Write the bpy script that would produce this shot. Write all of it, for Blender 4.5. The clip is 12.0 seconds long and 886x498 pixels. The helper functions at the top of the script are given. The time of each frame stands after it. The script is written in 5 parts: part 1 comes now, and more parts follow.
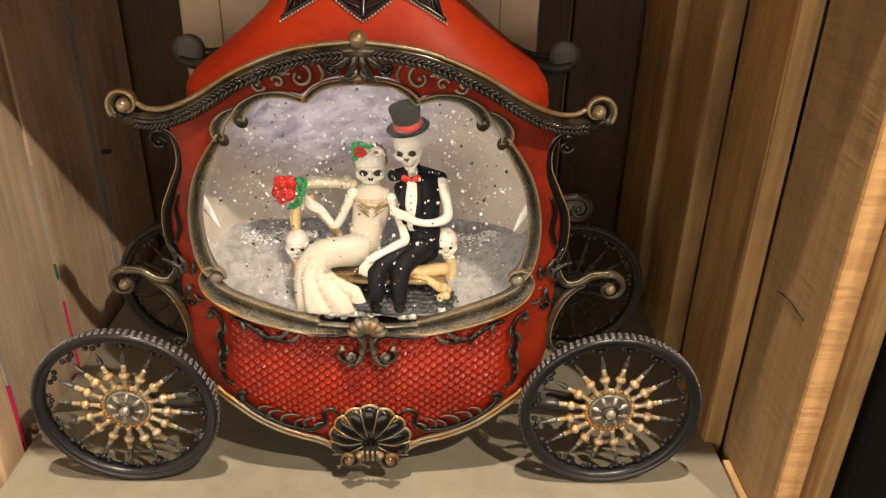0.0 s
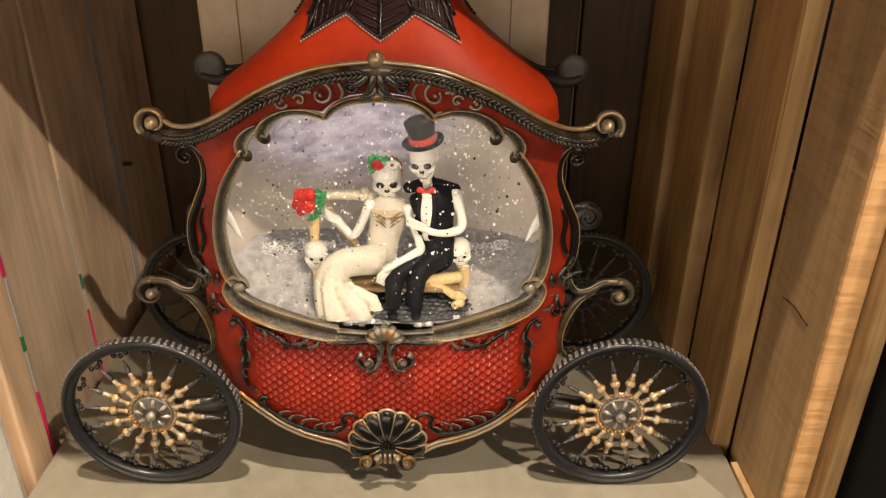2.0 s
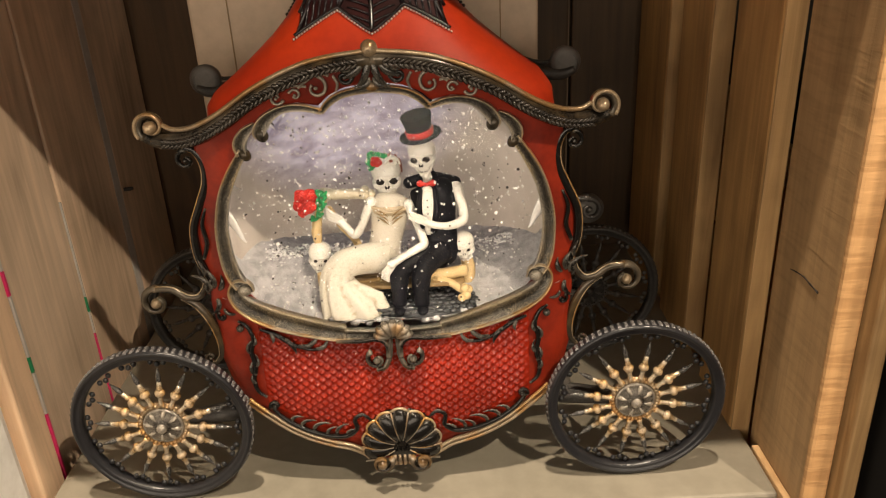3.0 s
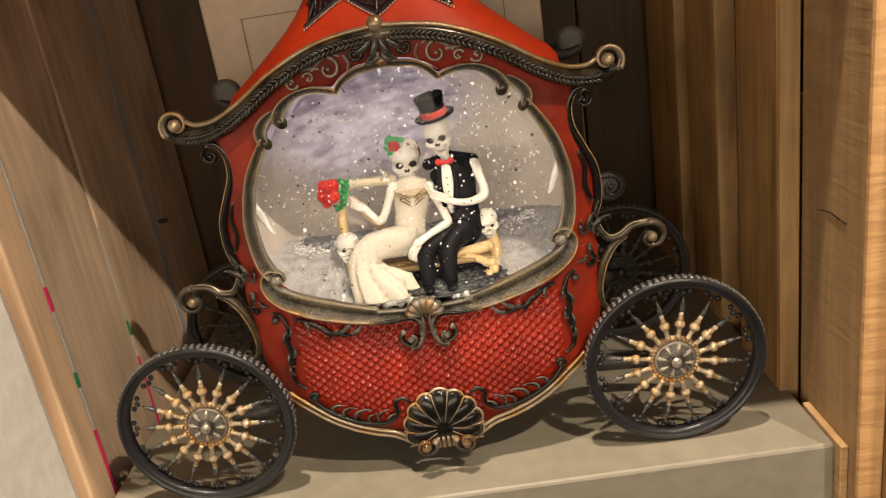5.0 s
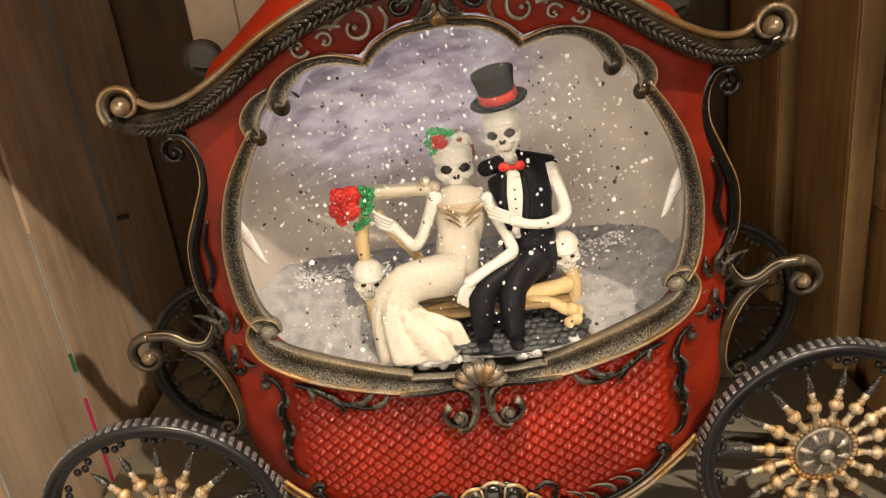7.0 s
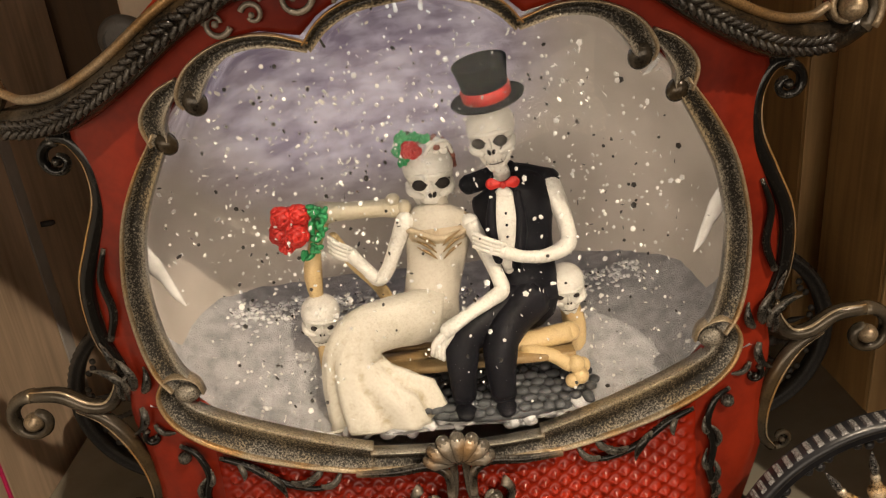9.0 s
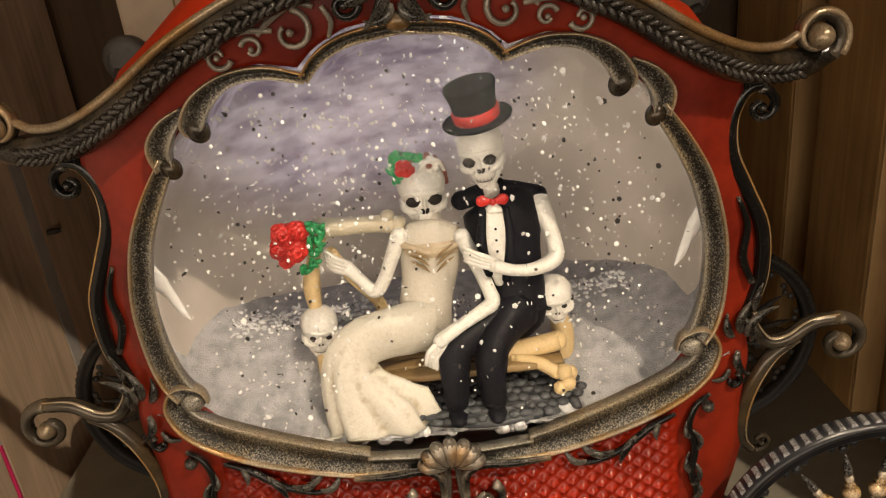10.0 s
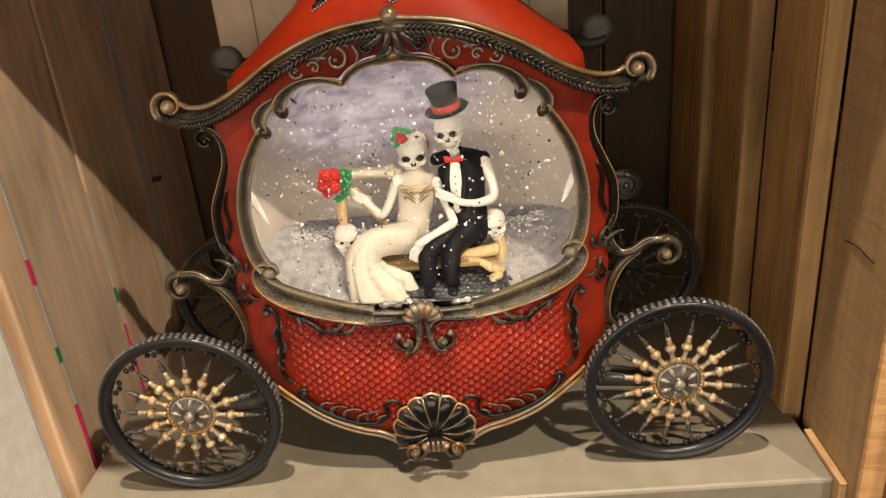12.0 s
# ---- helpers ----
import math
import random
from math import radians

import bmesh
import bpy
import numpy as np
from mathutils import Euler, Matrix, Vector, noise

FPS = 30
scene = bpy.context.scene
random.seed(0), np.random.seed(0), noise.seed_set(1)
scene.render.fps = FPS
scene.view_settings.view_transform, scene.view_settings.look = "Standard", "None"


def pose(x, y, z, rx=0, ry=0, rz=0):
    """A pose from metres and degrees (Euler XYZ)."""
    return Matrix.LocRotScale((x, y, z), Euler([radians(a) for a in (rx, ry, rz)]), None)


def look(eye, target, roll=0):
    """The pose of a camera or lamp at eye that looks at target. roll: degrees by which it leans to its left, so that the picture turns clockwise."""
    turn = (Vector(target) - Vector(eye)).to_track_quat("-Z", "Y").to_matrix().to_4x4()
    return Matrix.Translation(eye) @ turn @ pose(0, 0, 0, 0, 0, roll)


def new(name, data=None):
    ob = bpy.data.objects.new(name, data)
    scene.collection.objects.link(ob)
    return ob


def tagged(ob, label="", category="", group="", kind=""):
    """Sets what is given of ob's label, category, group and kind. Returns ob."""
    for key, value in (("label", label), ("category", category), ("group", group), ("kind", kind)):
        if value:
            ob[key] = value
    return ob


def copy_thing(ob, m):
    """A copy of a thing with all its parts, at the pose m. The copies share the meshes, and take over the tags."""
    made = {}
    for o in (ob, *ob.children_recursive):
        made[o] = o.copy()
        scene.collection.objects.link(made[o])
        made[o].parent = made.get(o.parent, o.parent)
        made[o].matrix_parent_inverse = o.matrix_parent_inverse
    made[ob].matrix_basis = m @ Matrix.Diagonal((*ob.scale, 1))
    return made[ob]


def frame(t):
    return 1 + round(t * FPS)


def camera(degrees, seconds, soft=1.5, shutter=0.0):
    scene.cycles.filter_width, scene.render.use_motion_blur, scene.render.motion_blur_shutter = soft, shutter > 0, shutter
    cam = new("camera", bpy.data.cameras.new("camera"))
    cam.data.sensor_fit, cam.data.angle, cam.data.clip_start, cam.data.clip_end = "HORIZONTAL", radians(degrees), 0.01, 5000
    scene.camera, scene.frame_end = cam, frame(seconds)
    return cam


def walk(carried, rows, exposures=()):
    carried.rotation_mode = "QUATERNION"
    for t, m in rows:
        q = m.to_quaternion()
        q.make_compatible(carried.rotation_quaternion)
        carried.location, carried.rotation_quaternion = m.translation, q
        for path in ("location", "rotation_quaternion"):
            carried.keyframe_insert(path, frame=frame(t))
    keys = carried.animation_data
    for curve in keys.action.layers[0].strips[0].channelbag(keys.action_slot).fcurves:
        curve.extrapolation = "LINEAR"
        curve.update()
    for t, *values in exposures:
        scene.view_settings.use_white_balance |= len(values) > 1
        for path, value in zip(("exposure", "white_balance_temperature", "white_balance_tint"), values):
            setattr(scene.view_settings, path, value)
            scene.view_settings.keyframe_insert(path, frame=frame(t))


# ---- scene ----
cam = camera(59.3, 12.0, 1.25)
PATH = [
    (0, (0.02372, -0.25791, 0.25182), (0.03377, 0.18550, 0.02100), 1.233),
    (0.5, (0.02077, -0.25865, 0.25381), (0.02775, 0.18472, 0.02278), 1.083),
    (1, (0.02025, -0.25846, 0.25045), (0.02745, 0.18574, 0.02103), 1.024),
    (1.5, (0.01782, -0.25977, 0.25549), (0.02463, 0.18437, 0.02592), 0.853),
    (2, (0.02064, -0.26661, 0.25880), (0.02578, 0.17803, 0.03018), 0.599),
    (2.5, (0.01961, -0.26824, 0.25493), (0.02401, 0.17877, 0.03096), -0.535),
    (4.3, (0.02436, -0.29192, 0.20938), (0.01754, 0.18077, 0.04652), -8.656),
    (4.5, (0.02348, -0.29053, 0.21009), (0.01317, 0.18078, 0.04348), -8.828),
    (5, (0.02251, -0.29150, 0.20973), (0.00502, 0.17881, 0.04088), -9.062),
    (5.5, (0.02068, -0.28820, 0.21031), (-0.00160, 0.18134, 0.03994), -9.019),
    (6, (0.01404, -0.27167, 0.20981), (-0.01112, 0.19626, 0.03541), -8.620),
    (6.5, (0.00872, -0.23710, 0.20772), (-0.01306, 0.22799, 0.02546), -8.159),
    (7, (-0.00167, -0.19187, 0.19959), (-0.01187, 0.27137, 0.01169), -7.315),
    (7.5, (-0.00004, -0.15680, 0.19713), (-0.00181, 0.30502, 0.00550), -6.406),
    (7.7, (-0.00073, -0.15407, 0.19168), (0.00040, 0.30931, 0.00386), -5.978),
    (9.5, (0.00244, -0.13843, 0.19077), (0.00148, 0.32068, -0.00725), -6.162),
    (10, (0.00397, -0.14660, 0.19868), (0.00297, 0.31209, -0.00031), -6.449),
    (10.5, (0.00870, -0.17705, 0.20824), (0.00431, 0.28154, 0.00906), -6.506),
    (11, (0.01107, -0.21096, 0.21897), (0.00198, 0.24631, 0.01693), -5.706),
    (11.5, (0.01465, -0.24153, 0.22983), (-0.00163, 0.21400, 0.02434), -5.321),
    (12, (0.02326, -0.26566, 0.22965), (0.00190, 0.18865, 0.02194), -5.371),
]
walk(cam, [(t, look(eye, target, roll)) for t, eye, target, roll in PATH],
     [(0, 0.26), (4.5, 0.24), (6, 0.24), (7, 0.22), (7.7, 0.08), (9.5, -0.1), (10.3, -0.02), (11.2, 0.2), (12, 0.24)])

# ---------- light ----------
world = bpy.data.worlds.new("store_light")
scene.world = world
world.use_nodes = True
bg = world.node_tree.nodes["Background"]
bg.inputs["Color"].default_value = (1.0, 0.80, 0.58, 1)
bg.inputs["Strength"].default_value = 0.05


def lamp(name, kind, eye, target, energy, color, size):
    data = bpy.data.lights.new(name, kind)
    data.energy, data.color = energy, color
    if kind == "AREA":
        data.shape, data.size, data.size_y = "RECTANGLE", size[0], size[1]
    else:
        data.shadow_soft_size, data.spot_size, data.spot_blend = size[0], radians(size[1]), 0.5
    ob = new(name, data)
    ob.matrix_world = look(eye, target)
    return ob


WARM = (1.0, 0.82, 0.61)
lamp("ceiling_spot", "SPOT", (0.478, -0.62, 1.035), (0, 0.02, 0.1), 39.0, WARM, (0.009, 72))
lamp("ceiling_spot", "SPOT", (0.02, -0.225, 1.50), (0, 0.0, 0.0), 94.0, WARM, (0.016, 40))
# third lamp: unseen broad fill, added low in front to lift walls and carriage
lamp("front_fill_lamp", "AREA", (-0.35, -1.9, 0.36), (0, 0, 0.16), 24.0, (1.0, 0.835, 0.65), (3.2, 0.7))
lamp("globe_led", "AREA", (0, 0.044, 0.1755), (0, 0.046, 0.09), 0.0086, (0.88, 0.96, 1.0), (0.064, 0.044))


# ---------- materials ----------
def material(name, rough=0.5, metal=0.0):
    m = bpy.data.materials.new(name)
    m.use_nodes = True
    b = m.node_tree.nodes["Principled BSDF"]
    b.inputs["Roughness"].default_value = rough
    b.inputs["Metallic"].default_value = metal
    return m, m.node_tree.nodes, m.node_tree.links, b


def noise_node(nodes, links, scale, detail=4.0, stretch=(1, 1, 1), rough=0.55, space="Object"):
    tc = nodes.new("ShaderNodeTexCoord")
    mp = nodes.new("ShaderNodeMapping")
    mp.inputs["Scale"].default_value = stretch
    links.new(tc.outputs[space], mp.inputs["Vector"])
    n = nodes.new("ShaderNodeTexNoise")
    n.inputs["Scale"].default_value, n.inputs["Detail"].default_value = scale, detail
    n.inputs["Roughness"].default_value = rough
    links.new(mp.outputs["Vector"], n.inputs["Vector"])
    return n.outputs["Fac"]


def ramp(nodes, links, fac, stops):
    r = nodes.new("ShaderNodeValToRGB")
    while len(r.color_ramp.elements) < len(stops):
        r.color_ramp.elements.new(0.5)
    for e, (p, c) in zip(r.color_ramp.elements, stops):
        e.position, e.color = p, (*c, 1)
    links.new(fac, r.inputs["Fac"])
    return r.outputs["Color"]


def mix(nodes, links, fac, a, b, how="MIX"):
    n = nodes.new("ShaderNodeMix")
    n.data_type, n.blend_type = "RGBA", how
    for sock, v in ((n.inputs[0], fac), (n.inputs[6], a), (n.inputs[7], b)):
        if isinstance(v, (int, float)):
            sock.default_value = v
        elif isinstance(v, tuple):
            sock.default_value = (*v, 1)
        else:
            links.new(v, sock)
    return n.outputs[2]


def math_node(nodes, links, op, a, b=0.0):
    n = nodes.new("ShaderNodeMath")
    n.operation = op
    for sock, v in ((n.inputs[0], a), (n.inputs[1], b)):
        if isinstance(v, (int, float)):
            sock.default_value = v
        else:
            links.new(v, sock)
    return n.outputs[0]


def bump(nodes, links, bsdf, height, strength, distance):
    n = nodes.new("ShaderNodeBump")
    n.inputs["Strength"].default_value, n.inputs["Distance"].default_value = strength, distance
    links.new(height, n.inputs["Height"])
    links.new(n.outputs["Normal"], bsdf.inputs["Normal"])


def simple(name, color, dark=None, rough=0.5, metal=0.0, scale=300.0, relief=0.2, distance=0.0002, spec=0.5):
    """A surface of one colour with cloudy variation at two scales and a fine relief."""
    m, nodes, links, b = material(name, rough, metal)
    dark = dark or tuple(c * 0.72 for c in color)
    coarse = noise_node(nodes, links, scale * 0.2)
    fine = noise_node(nodes, links, scale * 2.0)
    c = ramp(nodes, links, coarse, [(0.32, dark), (0.62, color)])
    c = mix(nodes, links, 0.18, c, ramp(nodes, links, fine, [(0.35, tuple(v * 0.5 for v in color)), (0.65, tuple(min(1, v * 1.25) for v in color))]))
    links.new(c, b.inputs["Base Color"])
    b.inputs["Specular IOR Level"].default_value = spec
    if relief:
        bump(nodes, links, b, fine, relief, distance)
    return m


def antique(name, base, brushed, low, high, rough=0.42, metal=0.5, worn=None, grit=0.35, relief=0.5):
    """Dark cast relief whose raised edges were dry-brushed with metal paint."""
    m, nodes, links, b = material(name, rough, metal)
    geo = nodes.new("ShaderNodeNewGeometry")
    speck = noise_node(nodes, links, 2400.0, 3.0, rough=0.7)
    patch = noise_node(nodes, links, 130.0, 3.0)
    edge = math_node(nodes, links, "ADD", geo.outputs["Pointiness"], math_node(nodes, links, "MULTIPLY", math_node(nodes, links, "SUBTRACT", speck, 0.5), grit))
    edge = math_node(nodes, links, "ADD", edge, math_node(nodes, links, "MULTIPLY", math_node(nodes, links, "SUBTRACT", patch, 0.5), 0.09))
    mask = ramp(nodes, links, edge, [(low, (0, 0, 0)), (high, (1, 1, 1))])
    top = brushed
    if worn:
        top = mix(nodes, links, ramp(nodes, links, noise_node(nodes, links, 60.0, 2.0), [(0.46, (0, 0, 0)), (0.58, (1, 1, 1))]), brushed, worn)
    links.new(mix(nodes, links, mask, base, top), b.inputs["Base Color"])
    bump(nodes, links, b, speck, relief, 0.0004)
    return m


def resin(name, color, wash, low=0.42, high=0.52, rough=0.45, stain=0.30):
    """Painted resin with a brown wash left in its hollows."""
    m, nodes, links, b = material(name, rough)
    geo = nodes.new("ShaderNodeNewGeometry")
    patch = noise_node(nodes, links, 420.0, 4.0)
    fine = noise_node(nodes, links, 1600.0, 3.0)
    f = math_node(nodes, links, "ADD", geo.outputs["Pointiness"], math_node(nodes, links, "MULTIPLY", math_node(nodes, links, "SUBTRACT", patch, 0.5), stain))
    c = ramp(nodes, links, f, [(low, wash), (high, color)])
    c = mix(nodes, links, 0.25, c, ramp(nodes, links, fine, [(0.3, wash), (0.6, color)]))
    links.new(c, b.inputs["Base Color"])
    bump(nodes, links, b, mix(nodes, links, 0.5, patch, fine), 0.35, 0.0006)
    return m


def wood(name, light, dark, rough=0.65, saw_marks=0.0):
    """Rough sawn board: long grain, cloudy stains, saw relief; each board differs."""
    m, nodes, links, b = material(name, rough)
    info = nodes.new("ShaderNodeObjectInfo")
    tc = nodes.new("ShaderNodeTexCoord")
    add = nodes.new("ShaderNodeVectorMath")
    add.operation = "ADD"
    links.new(tc.outputs["Object"], add.inputs[0])
    links.new(info.outputs["Random"], add.inputs[1])

    def grain(scale, stretch, detail, r=0.6):
        mp = nodes.new("ShaderNodeMapping")
        mp.inputs["Scale"].default_value = stretch
        links.new(add.outputs[0], mp.inputs["Vector"])
        n = nodes.new("ShaderNodeTexNoise")
        n.inputs["Scale"].default_value, n.inputs["Detail"].default_value, n.inputs["Roughness"].default_value = scale, detail, r
        n.inputs["Distortion"].default_value = 0.6
        links.new(mp.outputs["Vector"], n.inputs["Vector"])
        return n.outputs["Fac"]

    long_grain = grain(160.0, (1, 1, 0.05), 6.0)
    cloud = grain(18.0, (1, 1, 0.5), 3.0)
    saw = grain(260.0, (0.12, 0.12, 1), 3.0)
    c = ramp(nodes, links, long_grain, [(0.36, tuple(v * 0.8 for v in dark)), (0.62, light)])
    c = mix(nodes, links, 0.50, c, ramp(nodes, links, cloud, [(0.30, tuple(v * 0.55 for v in dark)), (0.55, light), (0.75, tuple(min(1, v * 1.25) for v in light))]))
    if saw_marks:
        c = mix(nodes, links, saw_marks * 0.6, c, ramp(nodes, links, saw, [(0.40, dark), (0.52, light)]))
    hue = ramp(nodes, links, info.outputs["Random"], [(0.0, (0.80, 0.79, 0.78)), (0.5, (0.95, 0.93, 0.90)), (1.0, (1.12, 0.98, 0.82))])
    c = mix(nodes, links, 1.0, c, hue, "MULTIPLY")
    links.new(c, b.inputs["Base Color"])
    bump(nodes, links, b, mix(nodes, links, 0.4 + 0.4 * saw_marks, long_grain, saw), 0.55, 0.0009)
    return m


RED = simple("red_lacquer", (0.28, 0.024, 0.008), (0.11, 0.008, 0.004), rough=0.36, scale=240, relief=0.08, spec=0.4)
ROOF_RED = simple("bright_red_lacquer", (0.45, 0.037, 0.008), (0.36, 0.024, 0.007), rough=0.48, scale=140, relief=0.05, spec=0.2)
RED_PANEL = simple("red_quilted_lacquer", (0.33, 0.021, 0.006), (0.16, 0.009, 0.003), rough=0.27, scale=200, relief=0.05, spec=0.4)
BRONZE = antique("black_bronze", (0.012, 0.010, 0.008), (0.44, 0.36, 0.26), 0.535, 0.72, rough=0.22, metal=0.4, worn=(0.50, 0.33, 0.15), grit=0.05, relief=0.06)
FRAME = antique("silvered_black_frame", (0.020, 0.017, 0.013), (0.50, 0.45, 0.37), 0.47, 0.62, rough=0.28, metal=0.35, worn=(0.52, 0.42, 0.27), grit=0.50, relief=0.35)
LIP = antique("gilded_lip", (0.085, 0.058, 0.030), (0.58, 0.46, 0.31), 0.47, 0.62, rough=0.28, metal=0.45, worn=(0.62, 0.35, 0.13), grit=0.30, relief=0.2)
RELIEF = antique("black_relief", (0.011, 0.010, 0.009), (0.56, 0.51, 0.43), 0.575, 0.73, rough=0.18, metal=0.25, grit=0.12, relief=0.06)
PEWTER = antique("pewter_filigree", (0.05, 0.04, 0.032), (0.60, 0.52, 0.42), 0.50, 0.66, rough=0.24, metal=0.2, grit=0.12, relief=0.12)
TRIM = antique("gilded_bronze", (0.012, 0.010, 0.008), (0.52, 0.45, 0.36), 0.55, 0.70, rough=0.20, metal=0.2, worn=(0.66, 0.36, 0.12), grit=0.06, relief=0.06)
GOLD = antique("worn_gold", (0.040, 0.027, 0.015), (0.60, 0.46, 0.30), 0.46, 0.66, rough=0.28, metal=0.5, worn=(0.58, 0.34, 0.14), grit=0.28, relief=0.2)
BRAID = antique("dark_braid", (0.016, 0.013, 0.011), (0.38, 0.33, 0.27), 0.60, 0.88, rough=0.26, metal=0.2, grit=0.15, relief=0.2)
SPOKE = antique("spoke_gold", (0.030, 0.022, 0.014), (0.74, 0.44, 0.15), 0.47, 0.60, rough=0.26, metal=0.45, worn=(0.62, 0.54, 0.42), grit=0.55)
TIP = antique("spoke_tip", (0.022, 0.021, 0.022), (0.42, 0.41, 0.39), 0.55, 0.70, rough=0.22, metal=0.5, grit=0.55)
SILVER = antique("worn_silver", (0.05, 0.045, 0.04), (0.56, 0.51, 0.44), 0.46, 0.60, rough=0.24, metal=0.7, grit=0.25)
TYRE = simple("black_wheel_paint", (0.020, 0.020, 0.023), (0.010, 0.010, 0.012), rough=0.30, scale=400, relief=0.15)
# near-black bronze for rear parts; the shade they stand in is coloured in
BACK = antique("shaded_back_bronze", (0.009, 0.008, 0.008), (0.11, 0.10, 0.09), 0.50, 0.70, rough=0.42, metal=0.2)
DISC = simple("dull_grey_resin", (0.10, 0.092, 0.082), (0.04, 0.036, 0.032), rough=0.5, scale=500, relief=0.4)
LACE = simple("dark_lace", (0.012, 0.008, 0.009), (0.006, 0.004, 0.005), rough=0.22, scale=500)
LACE_RED = simple("dark_red_lace", (0.030, 0.005, 0.005), (0.012, 0.003, 0.003), rough=0.55, scale=400, spec=0.15)
PEARL = simple("pearl_bead", (0.60, 0.52, 0.45), rough=0.3, scale=800, relief=0)
WOOD_R = wood("sawn_wood_warm", (0.70, 0.45, 0.20), (0.40, 0.235, 0.095))
WOOD_D = wood("sawn_wood_brown", (0.66, 0.385, 0.145), (0.36, 0.195, 0.068))
# near-black wood: the deep shade at the crate's back is put in the colour
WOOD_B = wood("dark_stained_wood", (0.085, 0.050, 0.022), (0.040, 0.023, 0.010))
WOOD_G = wood("weathered_wood", (0.46, 0.325, 0.18), (0.26, 0.175, 0.09), saw_marks=0.4)
WOOD_E = wood("fresh_sawn_edge", (0.62, 0.41, 0.215), (0.40, 0.24, 0.11), saw_marks=0.85)
WOOD_L = wood("sawn_wood_grey", (0.76, 0.59, 0.44), (0.50, 0.375, 0.265))
SHELF = simple("grey_shelf_paint", (0.27, 0.245, 0.195), (0.225, 0.205, 0.16), rough=0.42, scale=60, relief=0.05)
CARD = simple("cream_card", (0.56, 0.44, 0.32), (0.50, 0.39, 0.28), rough=0.55, scale=60, relief=0.03)
INK = simple("dark_ink", (0.03, 0.022, 0.018), rough=0.7, relief=0)
LINE = simple("gold_print", (0.26, 0.16, 0.06), rough=0.5, relief=0)
DARK = simple("dark_interior", (0.010, 0.008, 0.006), rough=0.8, scale=40)
CLOTH = simple("white_cloth", (0.93, 0.90, 0.86), (0.86, 0.83, 0.78), rough=0.9, scale=80, relief=0.3)
PALE = simple("pale_grey", (0.52, 0.48, 0.44), rough=0.7, scale=80, relief=0.1)
PINK = simple("pink_ribbon", (0.75, 0.03, 0.16), rough=0.5, scale=300, relief=0.1)
GREEN = simple("green_ribbon", (0.02, 0.25, 0.10), rough=0.5, scale=300, relief=0.1)
STORE = simple("store_paint", (0.16, 0.11, 0.07), (0.10, 0.07, 0.045), rough=0.8, scale=6, relief=0)


# ---------- mesh helpers ----------
def part(name, bm, mats, parent=None, label="", smooth=True):
    me = bpy.data.meshes.new(name)
    bmesh.ops.recalc_face_normals(bm, faces=bm.faces)
    if smooth:
        for f in bm.faces:
            f.smooth = True
    bm.to_mesh(me)
    bm.free()
    for m in mats if isinstance(mats, (list, tuple)) else [mats]:
        me.materials.append(m)
    ob = new(name, me)
    if parent:
        ob.parent = parent
    if label:
        ob["label"] = label
    return ob


def share(ob, parent, m):
    """One more piece on the same mesh."""
    o = new(ob.name.split(".")[0], ob.data)
    o.parent, o.matrix_local = parent, m
    return o


def spline(pts, per=6):
    """Points along a smooth curve through pts (any number of columns)."""
    p = [np.array(q, float) for q in pts]
    p = [2 * p[0] - p[1]] + p + [2 * p[-1] - p[-2]]
    out = []
    for i in range(1, len(p) - 2):
        for k in range(per):
            t = k / per
            a, b, c, d = p[i - 1], p[i], p[i + 1], p[i + 2]
            out.append(0.5 * (2 * b + (c - a) * t + (2 * a - 5 * b + 4 * c - d) * t * t + (3 * b - a - 3 * c + d) * t ** 3))
    out.append(p[-2])
    return out


def tube(bm, pts, n=8, flat=1.0, mat=0, up=(0, 1, 0), lift=1.0):
    """Sweeps an ellipse along pts (x, y, z, radius). flat: size along up against size across."""
    rings = []
    up = Vector(up)
    P = [Vector(p[:3]) for p in pts]
    for i, p in enumerate(pts):
        d = (P[min(i + 1, len(P) - 1)] - P[max(i - 1, 0)]).normalized()
        side = d.cross(up)
        if side.length < 0.05:
            side = d.cross(Vector((1, 0, 0.3)))
        side.normalize()
        v = side.cross(d).normalized()
        r = max(p[3], 1e-5)
        rings.append([bm.verts.new(P[i] + side * (r * math.cos(2 * math.pi * k / n)) + v * (r * flat * math.sin(2 * math.pi * k / n))) for k in range(n)])
    for a, b in zip(rings, rings[1:]):
        for k in range(n):
            bm.faces.new((a[k], a[(k + 1) % n], b[(k + 1) % n], b[k])).material_index = mat
    for ring in (rings[0], rings[-1]):
        bm.faces.new(ring).material_index = mat


def blob(bm, c, r, mat=0, n=8, m=6, turn=None):
    """An ellipsoid; r: three radii."""
    r = (r, r, r) if isinstance(r, (int, float)) else r
    q = turn.to_3x3() if turn else Matrix.Identity(3)
    c = Vector(c)
    rows = []
    for i in range(1, m):
        a = math.pi * i / m
        rows.append([bm.verts.new(c + q @ Vector((r[0] * math.sin(a) * math.cos(2 * math.pi * k / n), r[1] * math.sin(a) * math.sin(2 * math.pi * k / n), r[2] * math.cos(a)))) for k in range(n)])
    top, low = bm.verts.new(c + q @ Vector((0, 0, r[2]))), bm.verts.new(c - q @ Vector((0, 0, r[2])))
    for a, b in zip(rows, rows[1:]):
        for k in range(n):
            bm.faces.new((a[k], a[(k + 1) % n], b[(k + 1) % n], b[k])).material_index = mat
    for k in range(n):
        bm.faces.new((top, rows[0][(k + 1) % n], rows[0][k])).material_index = mat
        bm.faces.new((low, rows[-1][k], rows[-1][(k + 1) % n])).material_index = mat


